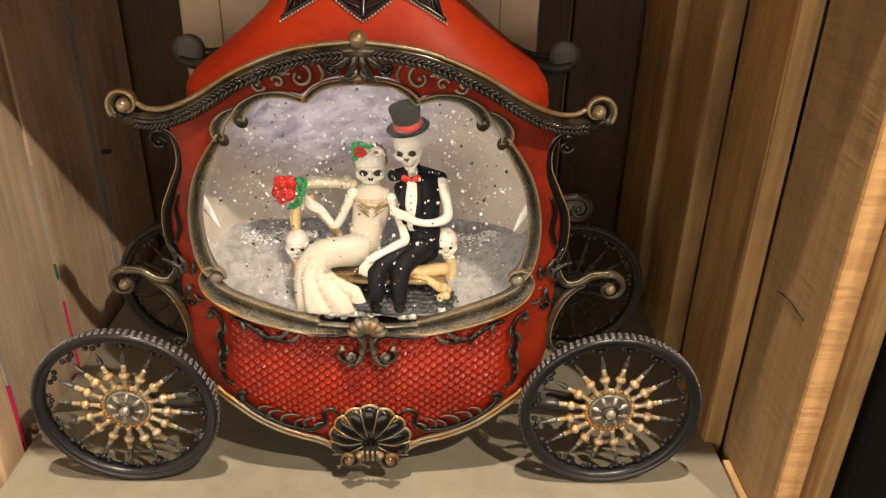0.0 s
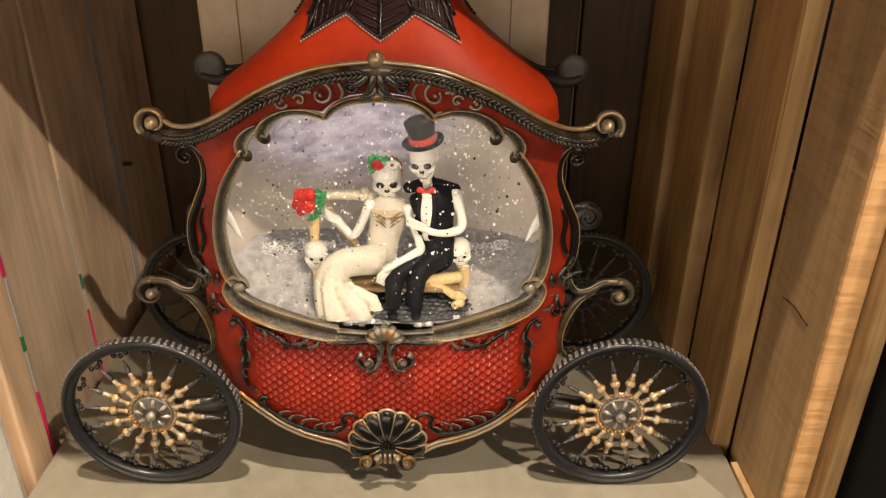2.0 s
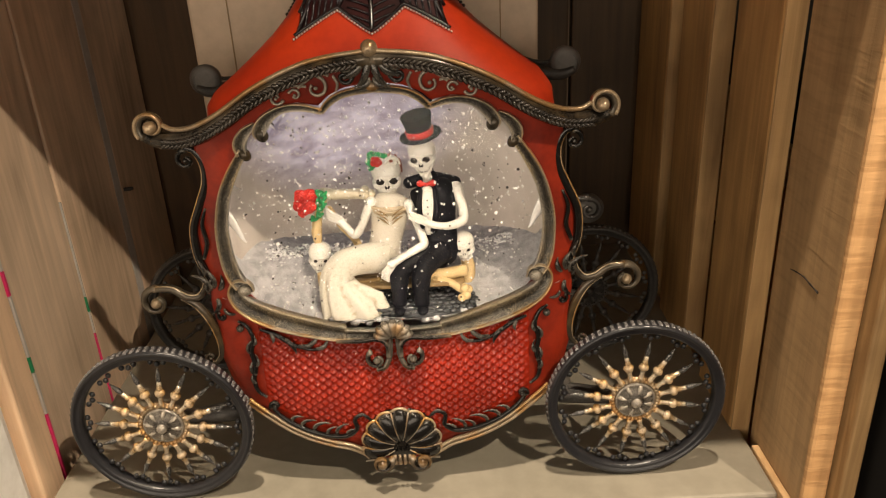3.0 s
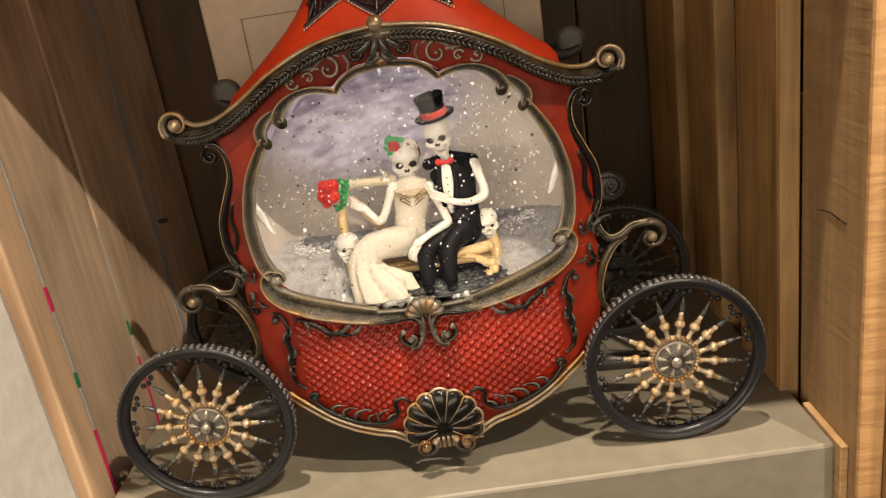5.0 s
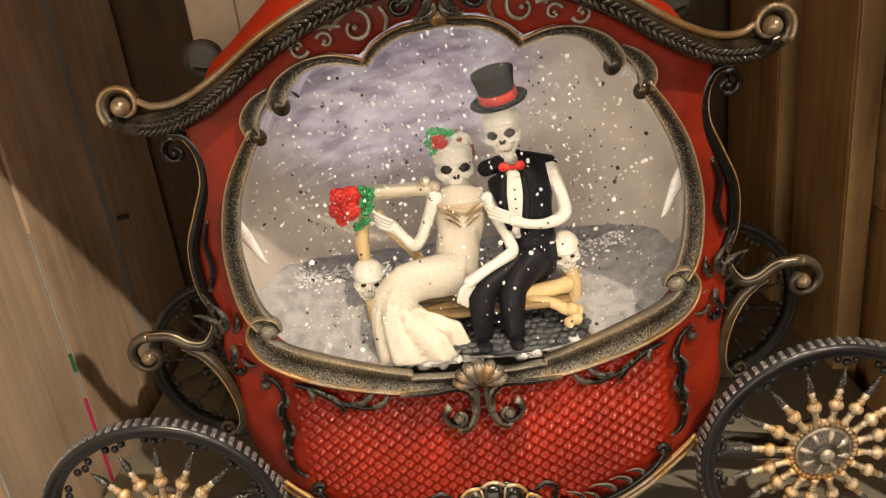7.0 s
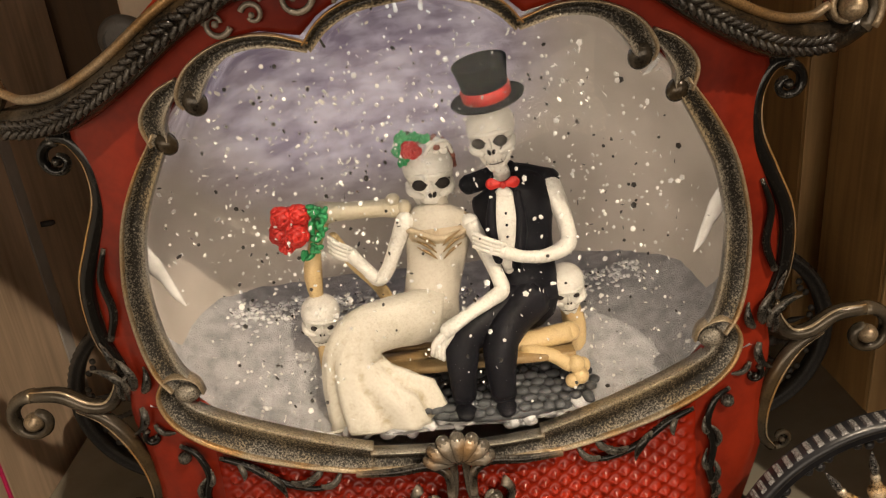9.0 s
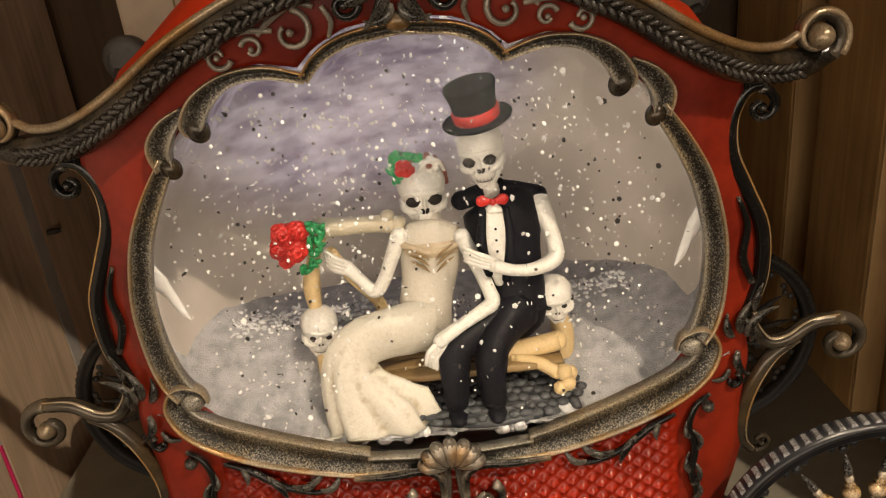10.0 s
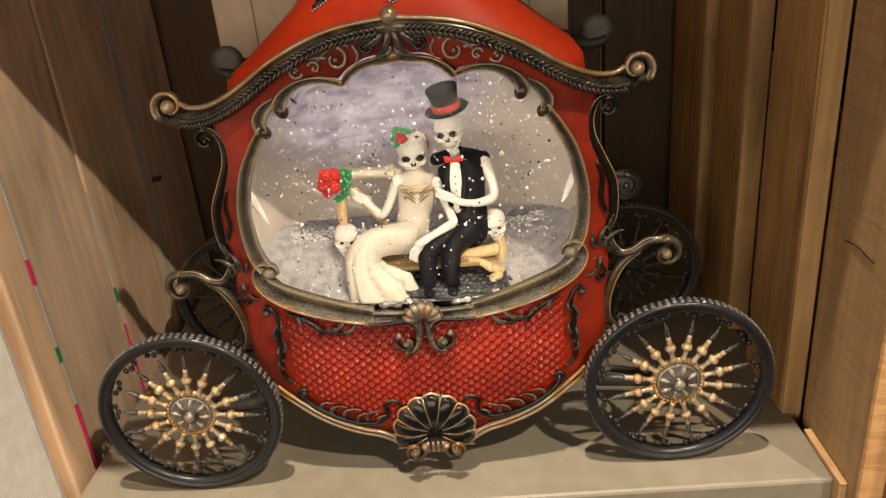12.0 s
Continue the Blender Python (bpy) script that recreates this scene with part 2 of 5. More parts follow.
def box(bm, lo, hi, bevel=0.0, mat=0):
    v = [bm.verts.new((x, y, z)) for x in (lo[0], hi[0]) for y in (lo[1], hi[1]) for z in (lo[2], hi[2])]
    fs = [bm.faces.new([v[i] for i in q]) for q in ((0, 1, 3, 2), (4, 6, 7, 5), (0, 4, 5, 1), (2, 3, 7, 6), (0, 2, 6, 4), (1, 5, 7, 3))]
    for f in fs:
        f.material_index = mat
    if bevel:
        bmesh.ops.bevel(bm, geom=list({e for f in fs for e in f.edges}), offset=bevel, segments=2, affect="EDGES", profile=0.5)


def spiral(cx, cz, r0, r1, a0, a1, steps=22):
    """Points of a spiral in the plane (degrees)."""
    out = []
    for i in range(steps + 1):
        t = i / steps
        a, r = radians(a0 + (a1 - a0) * t), r0 + (r1 - r0) * t
        out.append((cx + r * math.cos(a), cz + r * math.sin(a)))
    return out


def lathe(bm, profile, n=24, mat=0, axis="Y", cap=True):
    """Turns (radius, along) round an axis through the origin."""
    rings = []
    for r, h in profile:
        ring = []
        for k in range(n):
            a = 2 * math.pi * k / n
            c, s = max(r, 1e-5) * math.cos(a), max(r, 1e-5) * math.sin(a)
            ring.append(bm.verts.new({"Y": (c, h, s), "Z": (c, s, h), "X": (h, c, s)}[axis]))
        rings.append(ring)
    for a, b in zip(rings, rings[1:]):
        for k in range(n):
            bm.faces.new((a[k], a[(k + 1) % n], b[(k + 1) % n], b[k])).material_index = mat
    for ring in (rings[0], rings[-1]) if cap else ():
        bm.faces.new(ring).material_index = mat


MM = 0.001


# ---------- crate, shelf and store round it ----------
def slab(name, lo, hi, mat, label, category, kind="structure", bevel=0.0012, parent=None):
    bm = bmesh.new()
    c = [(a + b) / 2 for a, b in zip(lo, hi)]
    box(bm, [a - b for a, b in zip(lo, c)], [a - b for a, b in zip(hi, c)], bevel)
    ob = part(name, bm, mat, parent, smooth=False)
    ob.location = c
    return ob if parent else tagged(ob, label, category, "", kind)


slab("shelf", (-0.161, -0.016, -0.062), (0.1615, 0.262, 0.0), SHELF, "grey painted shelf with a satin front edge", "shelf", bevel=0.0015)


def crate_wall(name, label):
    ob = new(name)
    return tagged(ob, label, "wall", "", "structure")


wall_w = crate_wall("wall_west", "crate side of grey-brown sawn boards with open gaps")
for x0, x1, y0, y1 in ((-0.180, -0.166, 0.0095, 0.0285), (-0.181, -0.168, 0.0305, 0.0960), (-0.181, -0.168, 0.0975, 0.1640), (-0.182, -0.169, 0.1740, 0.2420)):
    slab("board", (x0, y0, -0.30), (x1, y1, 0.42), WOOD_L, "", "", parent=wall_w)
wall_e = crate_wall("wall_east", "crate side of warm brown sawn boards with open gaps")
for x0, x1, y0, y1, mat in ((0.1652, 0.1740, -0.0262, 0.0258, WOOD_G), (0.1570, 0.1660, 0.0300, 0.0765, WOOD_D), (0.1686, 0.180, 0.0768, 0.0990, WOOD_D), (0.1570, 0.1676, 0.1058, 0.1520, WOOD_D), (0.1686, 0.181, 0.1524, 0.1735, WOOD_D), (0.1575, 0.1690, 0.1745, 0.2370, WOOD_D)):
    slab("board", (x0, y0, -0.30), (x1, y1, 0.42), mat, "", "", parent=wall_e)
# lighter wood strips on the front edges stand in for light falling there
for x0, x1, y in ((0.1572, 0.1658, 0.0300), (0.1572, 0.1674, 0.1058), (0.1577, 0.1688, 0.1745), (0.1590, 0.1700, 0.2420)):
    slab("sawn_edge", (x0, y - 0.0016, -0.30), (x1, y - 0.0001, 0.42), WOOD_R, "", "", parent=wall_e, bevel=0.0004)
slab("edge_board", (0.1638, -0.0300, -0.30), (0.1740, -0.0264, 0.42), WOOD_E, "raw sawn edge of the crate, bright orange-brown wood", "board", "", 0.0015)
slab("batten", (0.1617, -0.020, -0.05), (0.1650, 0.0155, 0.001), WOOD_E, "raw end of a light wooden batten beside the shelf", "batten", "", 0.0006)
wall_n = crate_wall("wall_north", "wooden back of the crate, coloured near-black for deep shade")
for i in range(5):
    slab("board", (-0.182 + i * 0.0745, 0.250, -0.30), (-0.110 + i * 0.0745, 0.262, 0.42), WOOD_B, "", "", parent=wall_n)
# out of view; added to cast the shadow edge across the side boards
ceiling = slab("ceiling", (-0.182, -0.028, 0.286), (0.186, 0.262, 0.300), WOOD_D, "unseen crate top added to shade the upper boards", "ceiling")

# the store beyond the crate
slab("floor", (-3, -3, -0.92), (3, 3, -0.90), STORE, "dark store floor", "floor")
slab("wall_store_north", (-3, 1.2, -0.90), (3, 1.3, 2.6), STORE, "dim brown store wall", "wall")
# near-black slab, added so the gap right of the crate stays dark
slab("dark_gap_slab", (0.205, -0.10, -0.30), (0.32, 0.25, 0.60), DARK, "near-black slab added to darken the gap beyond the crate", "display")
slab("upright", (0.1752, -0.036, -0.30), (0.1820, -0.0245, 0.42), WOOD_R, "narrow wooden upright at the crate's edge", "upright", "")
slab("white_panel", (-0.30, -0.16, -0.40), (-0.1675, 0.0080, 0.20), CLOTH, "white padded panel standing beside the crate", "panel", "", 0.008)

# carton behind the carriage
carton = tagged(new("carton"), "cream cardboard carton with a thin printed border", "carton")
bm = bmesh.new()
box(bm, (-0.101, 0.142, 0.0005), (0.0785, 0.235, 0.272), 0.0015)
part("box_body", bm, CARD, carton, smooth=False)
bm = bmesh.new()
for x0, z0, x1, z1 in ((-0.081, 0.02, -0.0804, 0.199), (0.0585, 0.02, 0.0591, 0.199), (-0.081, 0.199, 0.0591, 0.1996), (-0.081, 0.0194, 0.0591, 0.02)):
    box(bm, (x0, 0.1415, z0), (x1, 0.1421, z1))
part("printed_border", bm, LINE, carton, smooth=False)
slab("pale_strip", (-0.178, 0.1647, -0.30), (-0.1684, 0.1733, 0.42), PALE, "pale grey strip between the crate boards", "strip", "", 0.0005)
# stripes stand proud of the boards so that the camera can see them
ribbon = tagged(new("ribbon"), "pink, white and green striped ribbon set forward in the gap for the camera", "ribbon")
for z0, z1, mat in ((-0.02, 0.030, PINK), (0.030, 0.053, PALE), (0.053, 0.061, GREEN), (0.061, 0.092, PALE), (0.092, 0.104, PINK), (0.104, 0.17, PALE)):
    slab("stripe", (-0.174, 0.02865, z0), (-0.1656, 0.03035, z1 - 0.0003), mat, "", "", parent=ribbon, bevel=0.0003)
ribbon = tagged(new("ribbon"), "pink, white and green striped ribbon deeper in the crate side", "ribbon")
for z0, z1, mat in ((-0.02, 0.034, PINK), (0.034, 0.047, PALE), (0.047, 0.056, GREEN), (0.056, 0.11, PALE)):
    slab("stripe", (-0.176, 0.09605, z0), (-0.1677, 0.09745, z1 - 0.0003), mat, "", "", parent=ribbon, bevel=0.0003)
slab("cord", (0.1705, 0.0245, 0.196), (0.1735, 0.0310, 0.222), GREEN, "green cord hanging behind the board gap", "cord", "", 0.001)
slab("filler", (0.1765, 0.018, -0.30), (0.1800, 0.0600, 0.1150), WOOD_D, "brown wooden filler closing the board gap", "filler", "", 0.001)
slab("filler", (0.1705, 0.1000, -0.30), (0.1765, 0.1370, 0.0735), WOOD_D, "brown wooden filler closing the board gap", "filler", "", 0.001)
# two pale blocks replace the lit background that shows through the gaps
slab("pale_batten", (0.1705, 0.1015, 0.074), (0.1765, 0.1370, 0.1450), WOOD_E, "pale block added behind the board gap for the lit strip there", "batten", "", 0.001)
slab("pale_batten", (0.1765, 0.0200, 0.1155), (0.1800, 0.0600, 0.134), WOOD_E, "pale block added behind the board gap for the lit strip there", "batten", "", 0.001)
bm = bmesh.new()
tube(bm, [(0.1650, 0.0110, 0.0945, 0.00012), (0.1650, 0.0060, 0.0957, 0.0003), (0.1650, -0.0010, 0.0968, 0.0003), (0.1650, -0.0070, 0.0962, 0.0004), (0.1650, -0.0130, 0.0960, 0.0005)], 6)
tagged(part("crack", bm, INK), "dark split in the crate board", "crack")
bm = bmesh.new()
tube(bm, [(-0.1690, 0.1775, 0.0870, 0.0012), (-0.1655, 0.1790, 0.0868, 0.0014), (-0.1640, 0.1800, 0.0868, 0.0009)], 8)
tagged(part("nail", bm, INK), "dark nail sticking out of the crate board", "nail")
lettering = bpy.data.curves.new("lettering", "FONT")
lettering.body, lettering.size, lettering.extrude = "COL", 0.0095, 0.0002
ob = new("lettering", lettering)
ob.matrix_world = pose(-0.0475, 0.1413, 0.1892, 90, 0, 0) @ Matrix.Diagonal((0.62, 1, 1, 1))
lettering.materials.append(INK)
ob.parent = carton


# ---------- carriage ----------
carriage = tagged(new("carriage_snow_globe"), "red and black-bronze carriage snow globe standing on a shelf", "snow globe")

INNER = [(0, 178), (10, 176.6), (16, 173.6), (19.4, 170.2), (27, 172.0), (34, 171.0), (39.5, 166.6), (43, 162.6), (48.6, 156.8), (51.4, 152.4), (55.4, 146), (59.6, 138), (62.3, 125), (62.2, 113), (60.2, 104), (57, 97), (50, 89), (35, 84), (21, 79), (8, 77.5), (0, 77.5)]
OUTER = [(0, 191), (15, 190), (27, 187), (43, 179), (58, 170), (70, 163), (71, 156), (68, 149), (68.5, 141), (73, 133), (76, 123), (76, 111), (74, 101), (76, 90), (74, 76), (75, 63), (73, 56), (69, 45), (63, 39), (55, 34), (45, 26), (33, 21.5), (24, 19), (16, 15), (8, 11), (0, 11)]
CZ = 122.0


def face_y(x, z):
    """Depth of the front's surface (mm): a belly below the window and a soft bow across."""
    bow = max(0.0, 1 - (x / 80.0) ** 2)
    belly = math.exp(-((z - 45) / (30.0 if z > 45 else 46.0)) ** 2)
    head = math.exp(-((z - 190) / 26.0) ** 2)
    wing = 4.0 * min(1.0, max(0.0, (abs(x) - 62.0) / 24.0))
    return 15.0 + wing - bow * (3.0 + 7.0 * belly + 6.0 * head)


def radius_at(outline, a):
    """Distance from the middle (0, CZ) to a mirrored outline along the angle a."""
    full = outline + [(-x, z) for x, z in reversed(outline[1:-1])]
    d = (math.cos(a), math.sin(a))
    best = 0.0
    for (x0, z0), (x1, z1) in zip(full, full[1:] + full[:1]):
        ex, ez = x1 - x0, z1 - z0
        det = d[0] * -ez + ex * d[1]
        if abs(det) < 1e-9:
            continue
        px, pz = x0, z0 - CZ
        r = (px * -ez + ex * pz) / det
        s = (d[0] * pz - d[1] * px) / det
        if -1e-6 <= s <= 1 + 1e-6 and r > best:
            best = r
    return best


def ring_sheet(bm, inner, outer, steps, n, depth, thick, grow=0.0):
    """A pierced front between two outlines, with a back and edges."""
    front, back = [], []
    for j in range(n):
        a = 2 * math.pi * j / n
        r0, r1 = radius_at(inner, a) + 3.4, radius_at(outer, a)
        f, b = [], []
        for i in range(steps + 1):
            r = r0 + (r1 + grow - r0) * i / steps
            x, z = r * math.cos(a), CZ + r * math.sin(a)
            y = depth(x, z)
            f.append(bm.verts.new((x * MM, y * MM, z * MM)))
            b.append(bm.verts.new((x * MM, (y + thick) * MM, z * MM)))
        front.append(f), back.append(b)
    for j in range(n):
        k = (j + 1) % n
        for i in range(steps):
            bm.faces.new((front[j][i], front[j][i + 1], front[k][i + 1], front[k][i]))
            bm.faces.new((back[j][i], back[k][i], back[k][i + 1], back[j][i + 1]))
        bm.faces.new((front[j][0], front[k][0], back[k][0], back[j][0]))
        bm.faces.new((front[j][-1], back[j][-1], back[k][-1], front[k][-1]))


def strip(bm, pts, off=0.0, n=8, flat=0.8, per=5, sides=(1, -1), mat=0, depth=face_y):
    """A moulded rib on the front: pts are (x, z, radius[, extra depth]) in mm, drawn on both sides."""
    for s in sides:
        q = []
        for p in spline([(p[0], p[1], p[2], p[3] if len(p) > 3 else 0.0) for p in pts], per):
            q.append((s * p[0] * MM, (depth(p[0], p[1]) + off + p[3]) * MM, p[1] * MM, p[2] * MM))
        tube(bm, q, n, flat, mat)


def curl(bm, cx, cz, r0, r1, a0, a1, w0, w1, off=0.0, ball=0.0, sides=(1, -1), depth=face_y, mat=0, ball_mat=0, steps=22):
    """A spiral scroll with a ball in its eye."""
    p = spiral(cx, cz, r0, r1, a0, a1, steps)
    y = depth(cx, cz) + off
    for s in sides:
        tube(bm, [(s * x * MM, (y - 0.02 * i) * MM, z * MM, (w0 + (w1 - w0) * i / steps) * MM) for i, (x, z) in enumerate(p)], 8, 1.3, mat)
        if ball:
            blob(bm, (s * cx * MM, (y - 1.0) * MM, cz * MM), (ball * MM, ball * 1.2 * MM, ball * MM), ball_mat, 10, 8)


def leaf(bm, x, z, a, length, width, off=-1.0, sides=(1, -1), bend=0.3, mat=0, depth=face_y, thick=0.55):
    """A small acanthus lobe: a swollen, bent tongue."""
    pts = []
    for i in range(7):
        t = i / 6
        ang = radians(a) + bend * t * 1.6
        pts.append((x + length * t * math.cos(ang), z + length * t * math.sin(ang), max(0.15, 0.8 * width * math.sin(math.pi * min(0.96, 0.18 + 0.82 * t)) ** 0.8)))
    for s in sides:
        tube(bm, [(s * p[0] * MM, (depth(p[0], p[1]) + off - 0.8 * math.sin(math.pi * i / 6)) * MM, p[1] * MM, p[2] * MM) for i, p in enumerate(pts)], 6, thick, mat)


def band(bm, pts, profile, off=0.0, per=7, sides=(1, -1), depth=face_y):
    """A moulding swept along pts (x, z, half width in mm); profile: (across from -1 to 1, height in mm)."""
    line = spline(pts, per)
    for s in sides:
        rows = []
        for i, p in enumerate(line):
            a, b = line[max(0, i - 1)], line[min(len(line) - 1, i + 1)]
            d = math.hypot(b[0] - a[0], b[1] - a[1]) or 1.0
            nx, nz = -(b[1] - a[1]) / d, (b[0] - a[0]) / d
            y = depth(p[0], p[1]) + off
            rows.append([bm.verts.new((s * (p[0] + nx * u * p[2]) * MM, (y - h * min(1.0, 0.35 + p[2] / 4.0)) * MM, (p[1] + nz * u * p[2]) * MM)) for u, h in profile])
        n = len(profile)
        for a, b in zip(rows, rows[1:]):
            for k in range(n):
                bm.faces.new((a[k], a[(k + 1) % n], b[(k + 1) % n], b[k]))
        bm.faces.new(rows[0])
        bm.faces.new(rows[-1])


# the runs go from the top of the window outwards and down, so +1 lies outside
FRAME_RUNS = [
    [(0, 179.2, 1.3), (10, 177.9, 1.3), (16, 175.0, 1.3), (19.9, 171.0, 1.1)],
    [(19.6, 171.2, 1.0), (27.4, 173.2, 1.3), (35, 172.4, 1.5), (41.0, 168.6, 2.3), (44.0, 164.2, 2.4), (44.4, 161.6, 1.2)],
    [(45.4, 167.0, 1.0), (49.4, 164.0, 2.0), (52.2, 159.8, 2.4), (52.0, 155.0, 1.8)],
    [(51.6, 156.6, 1.6), (57.4, 147.4, 2.2), (61.8, 138, 2.4), (64.8, 125, 2.6), (64.8, 113, 2.8), (63.2, 104.6, 3.0), (60.6, 99.8, 2.8)],
    [(57.0, 96.6, 1.2), (58.6, 99.6, 1.9), (62.2, 100.0, 2.4), (64.0, 96.2, 3.0), (61.4, 91.4, 3.7), (55.5, 87.2, 4.3), (46.5, 83.4, 4.5), (36, 80.2, 4.2), (26, 77.8, 3.7), (20, 76.8, 3.2)],
    [(20.4, 76.4, 2.3), (9, 75.8, 2.2), (0, 76.0, 2.0)],
]
COVE = [(-0.92, -1.5), (-0.92, 1.9), (-0.62, 1.5), (-0.2, 0.8), (0.2, 0.8), (0.6, 1.7), (0.9, 2.6), (0.96, 1.8), (0.96, -1.5)]
OUTER_LIP = [(0.66, 1.6), (0.72, 2.5), (0.86, 3.1), (0.99, 2.7), (1.06, 1.4), (1.06, -1.2)]
INNER_LIP = [(-0.99, -1.2), (-0.99, 1.8), (-0.95, 2.3), (-0.88, 2.2), (-0.84, 1.6)]


def pair(name, bm, mats, parent, label=""):
    """A part and its mirror image, on one mesh."""
    ob = part(name, bm, mats, parent, label)
    twin = share(ob, parent, Matrix.Diagonal((-1, 1, 1, 1)))
    if label:
        twin["label"] = label
    return ob, twin


ONE = (1,)


def edge_line(bm, pts, shift, lift, width, depth=face_y, per=6):
    """A thin line along one flank of a strip: shift across it and lift towards the viewer, in mm."""
    line = spline(pts, per)
    out = []
    for i, p in enumerate(line):
        a, b = line[max(0, i - 1)], line[min(len(line) - 1, i + 1)]
        d = math.hypot(b[0] - a[0], b[1] - a[1]) or 1.0
        k = shift * p[2]
        x, z = p[0] - (b[1] - a[1]) / d * k, p[1] + (b[0] - a[0]) / d * k
        out.append((x * MM, (depth(p[0], p[1]) + lift - 0.7 * p[2]) * MM, z * MM, width * MM * math.sin(math.pi * min(0.94, max(0.08, i / (len(line) - 1)))) ** 0.5))
    tube(bm, out, 6)



def build_front(full):
    """The carved front of the carriage with its mouldings. full: with all the fine relief."""
    bm = bmesh.new()
    ring_sheet(bm, INNER, OUTER, 10 if full else 4, 180 if full else 90, face_y, 4.0)
    panel = part("front_panel", bm, RED if full else BACK, carriage, "red lacquered carved panel")
    dark, gild, fine = (BRONZE, TRIM, RELIEF) if full else (BACK, BACK, BACK)

    # window frame: coved bands between two worn lips
    for name, mats, profile, label in (("window_frame", FRAME, COVE, "black-bronze coved window frame dry-brushed with silver"), ("frame_rim", LIP, OUTER_LIP, "worn gilded rim of the window frame"), ("inner_lip", FRAME, INNER_LIP, "silvery worn inner lip of the window frame")):
        for pts in FRAME_RUNS:
            bm = bmesh.new()
            band(bm, pts, profile, -0.6, sides=ONE)
            pair(name, bm, mats if full else BACK, panel, label)
    if full:
        for x, z, rx, rz, a in ((43.4, 162.8, 2.5, 3.0, 25), (51.0, 155.0, 2.2, 2.6, 30)):
            bm = bmesh.new()
            blob(bm, (x * MM, (face_y(x, z) - 0.6) * MM, z * MM), (rx * MM, 2.0 * MM, rz * MM), 0, 16, 10, Euler((0, radians(a), 0)).to_matrix().to_4x4())
            pair("lobe_end", bm, BRONZE, panel, "rolled dark end of a frame lobe")
        bm = bmesh.new()
        blob(bm, (60.0 * MM, (face_y(60, 97) - 0.9) * MM, 97.2 * MM), (2.9 * MM, 2.2 * MM, 2.5 * MM), 0, 16, 10)
        pair("corner_roll", bm, FRAME, panel, "rolled corner of the window frame")

    # arched cornice
    bm = bmesh.new()
    strip(bm, [(0, 190.6, 3.0), (15, 189, 3.1), (27, 185.8, 3.2), (43, 178.2, 3.3), (57, 169.2, 3.5), (68, 163.6, 3.7), (77, 161.9, 3.6), (84, 161.6, 3.0), (89.4, 163.6, 2.2)], -3.0, 10, 1.0)
    curl(bm, 85.0, 167.2, 5.6, 1.6, -52, 330, 1.9, 1.0, -3.5, 0.0, steps=32)
    cornice = part("cornice", bm, dark, panel, "black-bronze arched cornice")
    bm = bmesh.new()
    strip(bm, [(0, 193.6, 0.8), (15, 192.0, 0.9), (27, 189.0, 0.9), (43, 181.8, 0.95), (57, 172.9, 1.0), (68, 167.6, 1.0), (76, 166.4, 1.0), (80.5, 168, 0.9)], -5.0, 8, 1.2)
    curl(bm, 85.0, 167.2, 6.6, 2.0, -40, 300, 0.9, 0.6, -5.2, 2.6, steps=32)
    part("gilded_edge", bm, GOLD if full else BACK, cornice, "worn gold upper edge with scroll ends")
    if full:
        bm = bmesh.new()
        line = spline([(4, 189.6), (15, 188.2), (27, 184.8), (43, 177.2), (57, 168.3), (68, 162.8), (76, 161.0), (81, 161.0)], 24)
        d = 0.0
        last = line[0]
        for p in line[1:]:
            d += math.dist(p, last)
            ang = math.atan2(p[1] - last[1], p[0] - last[0])
            last = p
            if d < 1.55:
                continue
            d = 0.0
            for s in (1, -1):
                for side in (1, -1):
                    a = ang + side * 0.55
                    x, z = p[0] - side * 0.9 * math.sin(ang), p[1] + side * 0.9 * math.cos(ang)
                    turn = Euler((0, -s * a, 0)).to_matrix()
                    blob(bm, (s * x * MM, (face_y(x, z) - 6.4) * MM, z * MM), (1.75 * MM, 0.95 * MM, 0.80 * MM), 0, 6, 5, turn)
        tagged(part("braid", bm, BRAID, cornice, "braided leaf relief"), kind="stuff")
    # bead and leaves over the window
    bm = bmesh.new()
    y0 = face_y(0, 194)
    blob(bm, (0, (y0 - 4.5) * MM, 194.2 * MM), 3.1 * MM, 0, 14, 10)
    part("bead", bm, GOLD if full else BACK, cornice, "gold bead")
    bm = bmesh.new()
    for x, z, a, ln, w, bend in ((1.2, 190.5, -96, 12, 1.7, 0.35), (3.4, 190, -80, 9.5, 1.9, 0.5), (6.0, 189.2, -66, 8, 1.8, 0.9), (9, 188, -40, 5, 1.5, 1.2), (1.0, 184, -100, 6, 1.2, 0.8)):
        leaf(bm, x, z, a, ln, w, -4.2, bend=bend, sides=ONE)
    curl(bm, 9.4, 184.6, 3.0, 0.8, 150, 480, 0.9, 0.6, -4.0, 0.9, sides=ONE)
    pair("acanthus", bm, fine, panel, "black-bronze acanthus leaves")
    bm = bmesh.new()
    blob(bm, (0, (y0 - 3.0) * MM, 180.6 * MM), (2.6 * MM, 1.6 * MM, 2.0 * MM), 0, 8, 6)
    part("drop", bm, gild, panel)
    # filigree on the red field
    bm = bmesh.new()
    curl(bm, 20.5, 180.4, 4.2, 1.6, 100, 400, 0.75, 0.5, -1.0, 0.8, sides=ONE)
    curl(bm, 28.5, 178.0, 2.2, 0.8, 20, 330, 0.6, 0.4, -0.9, 0.6, sides=ONE)
    curl(bm, 35.5, 177.0, 2.6, 0.9, -160, 170, 0.65, 0.45, -0.9, 0.7, sides=ONE)
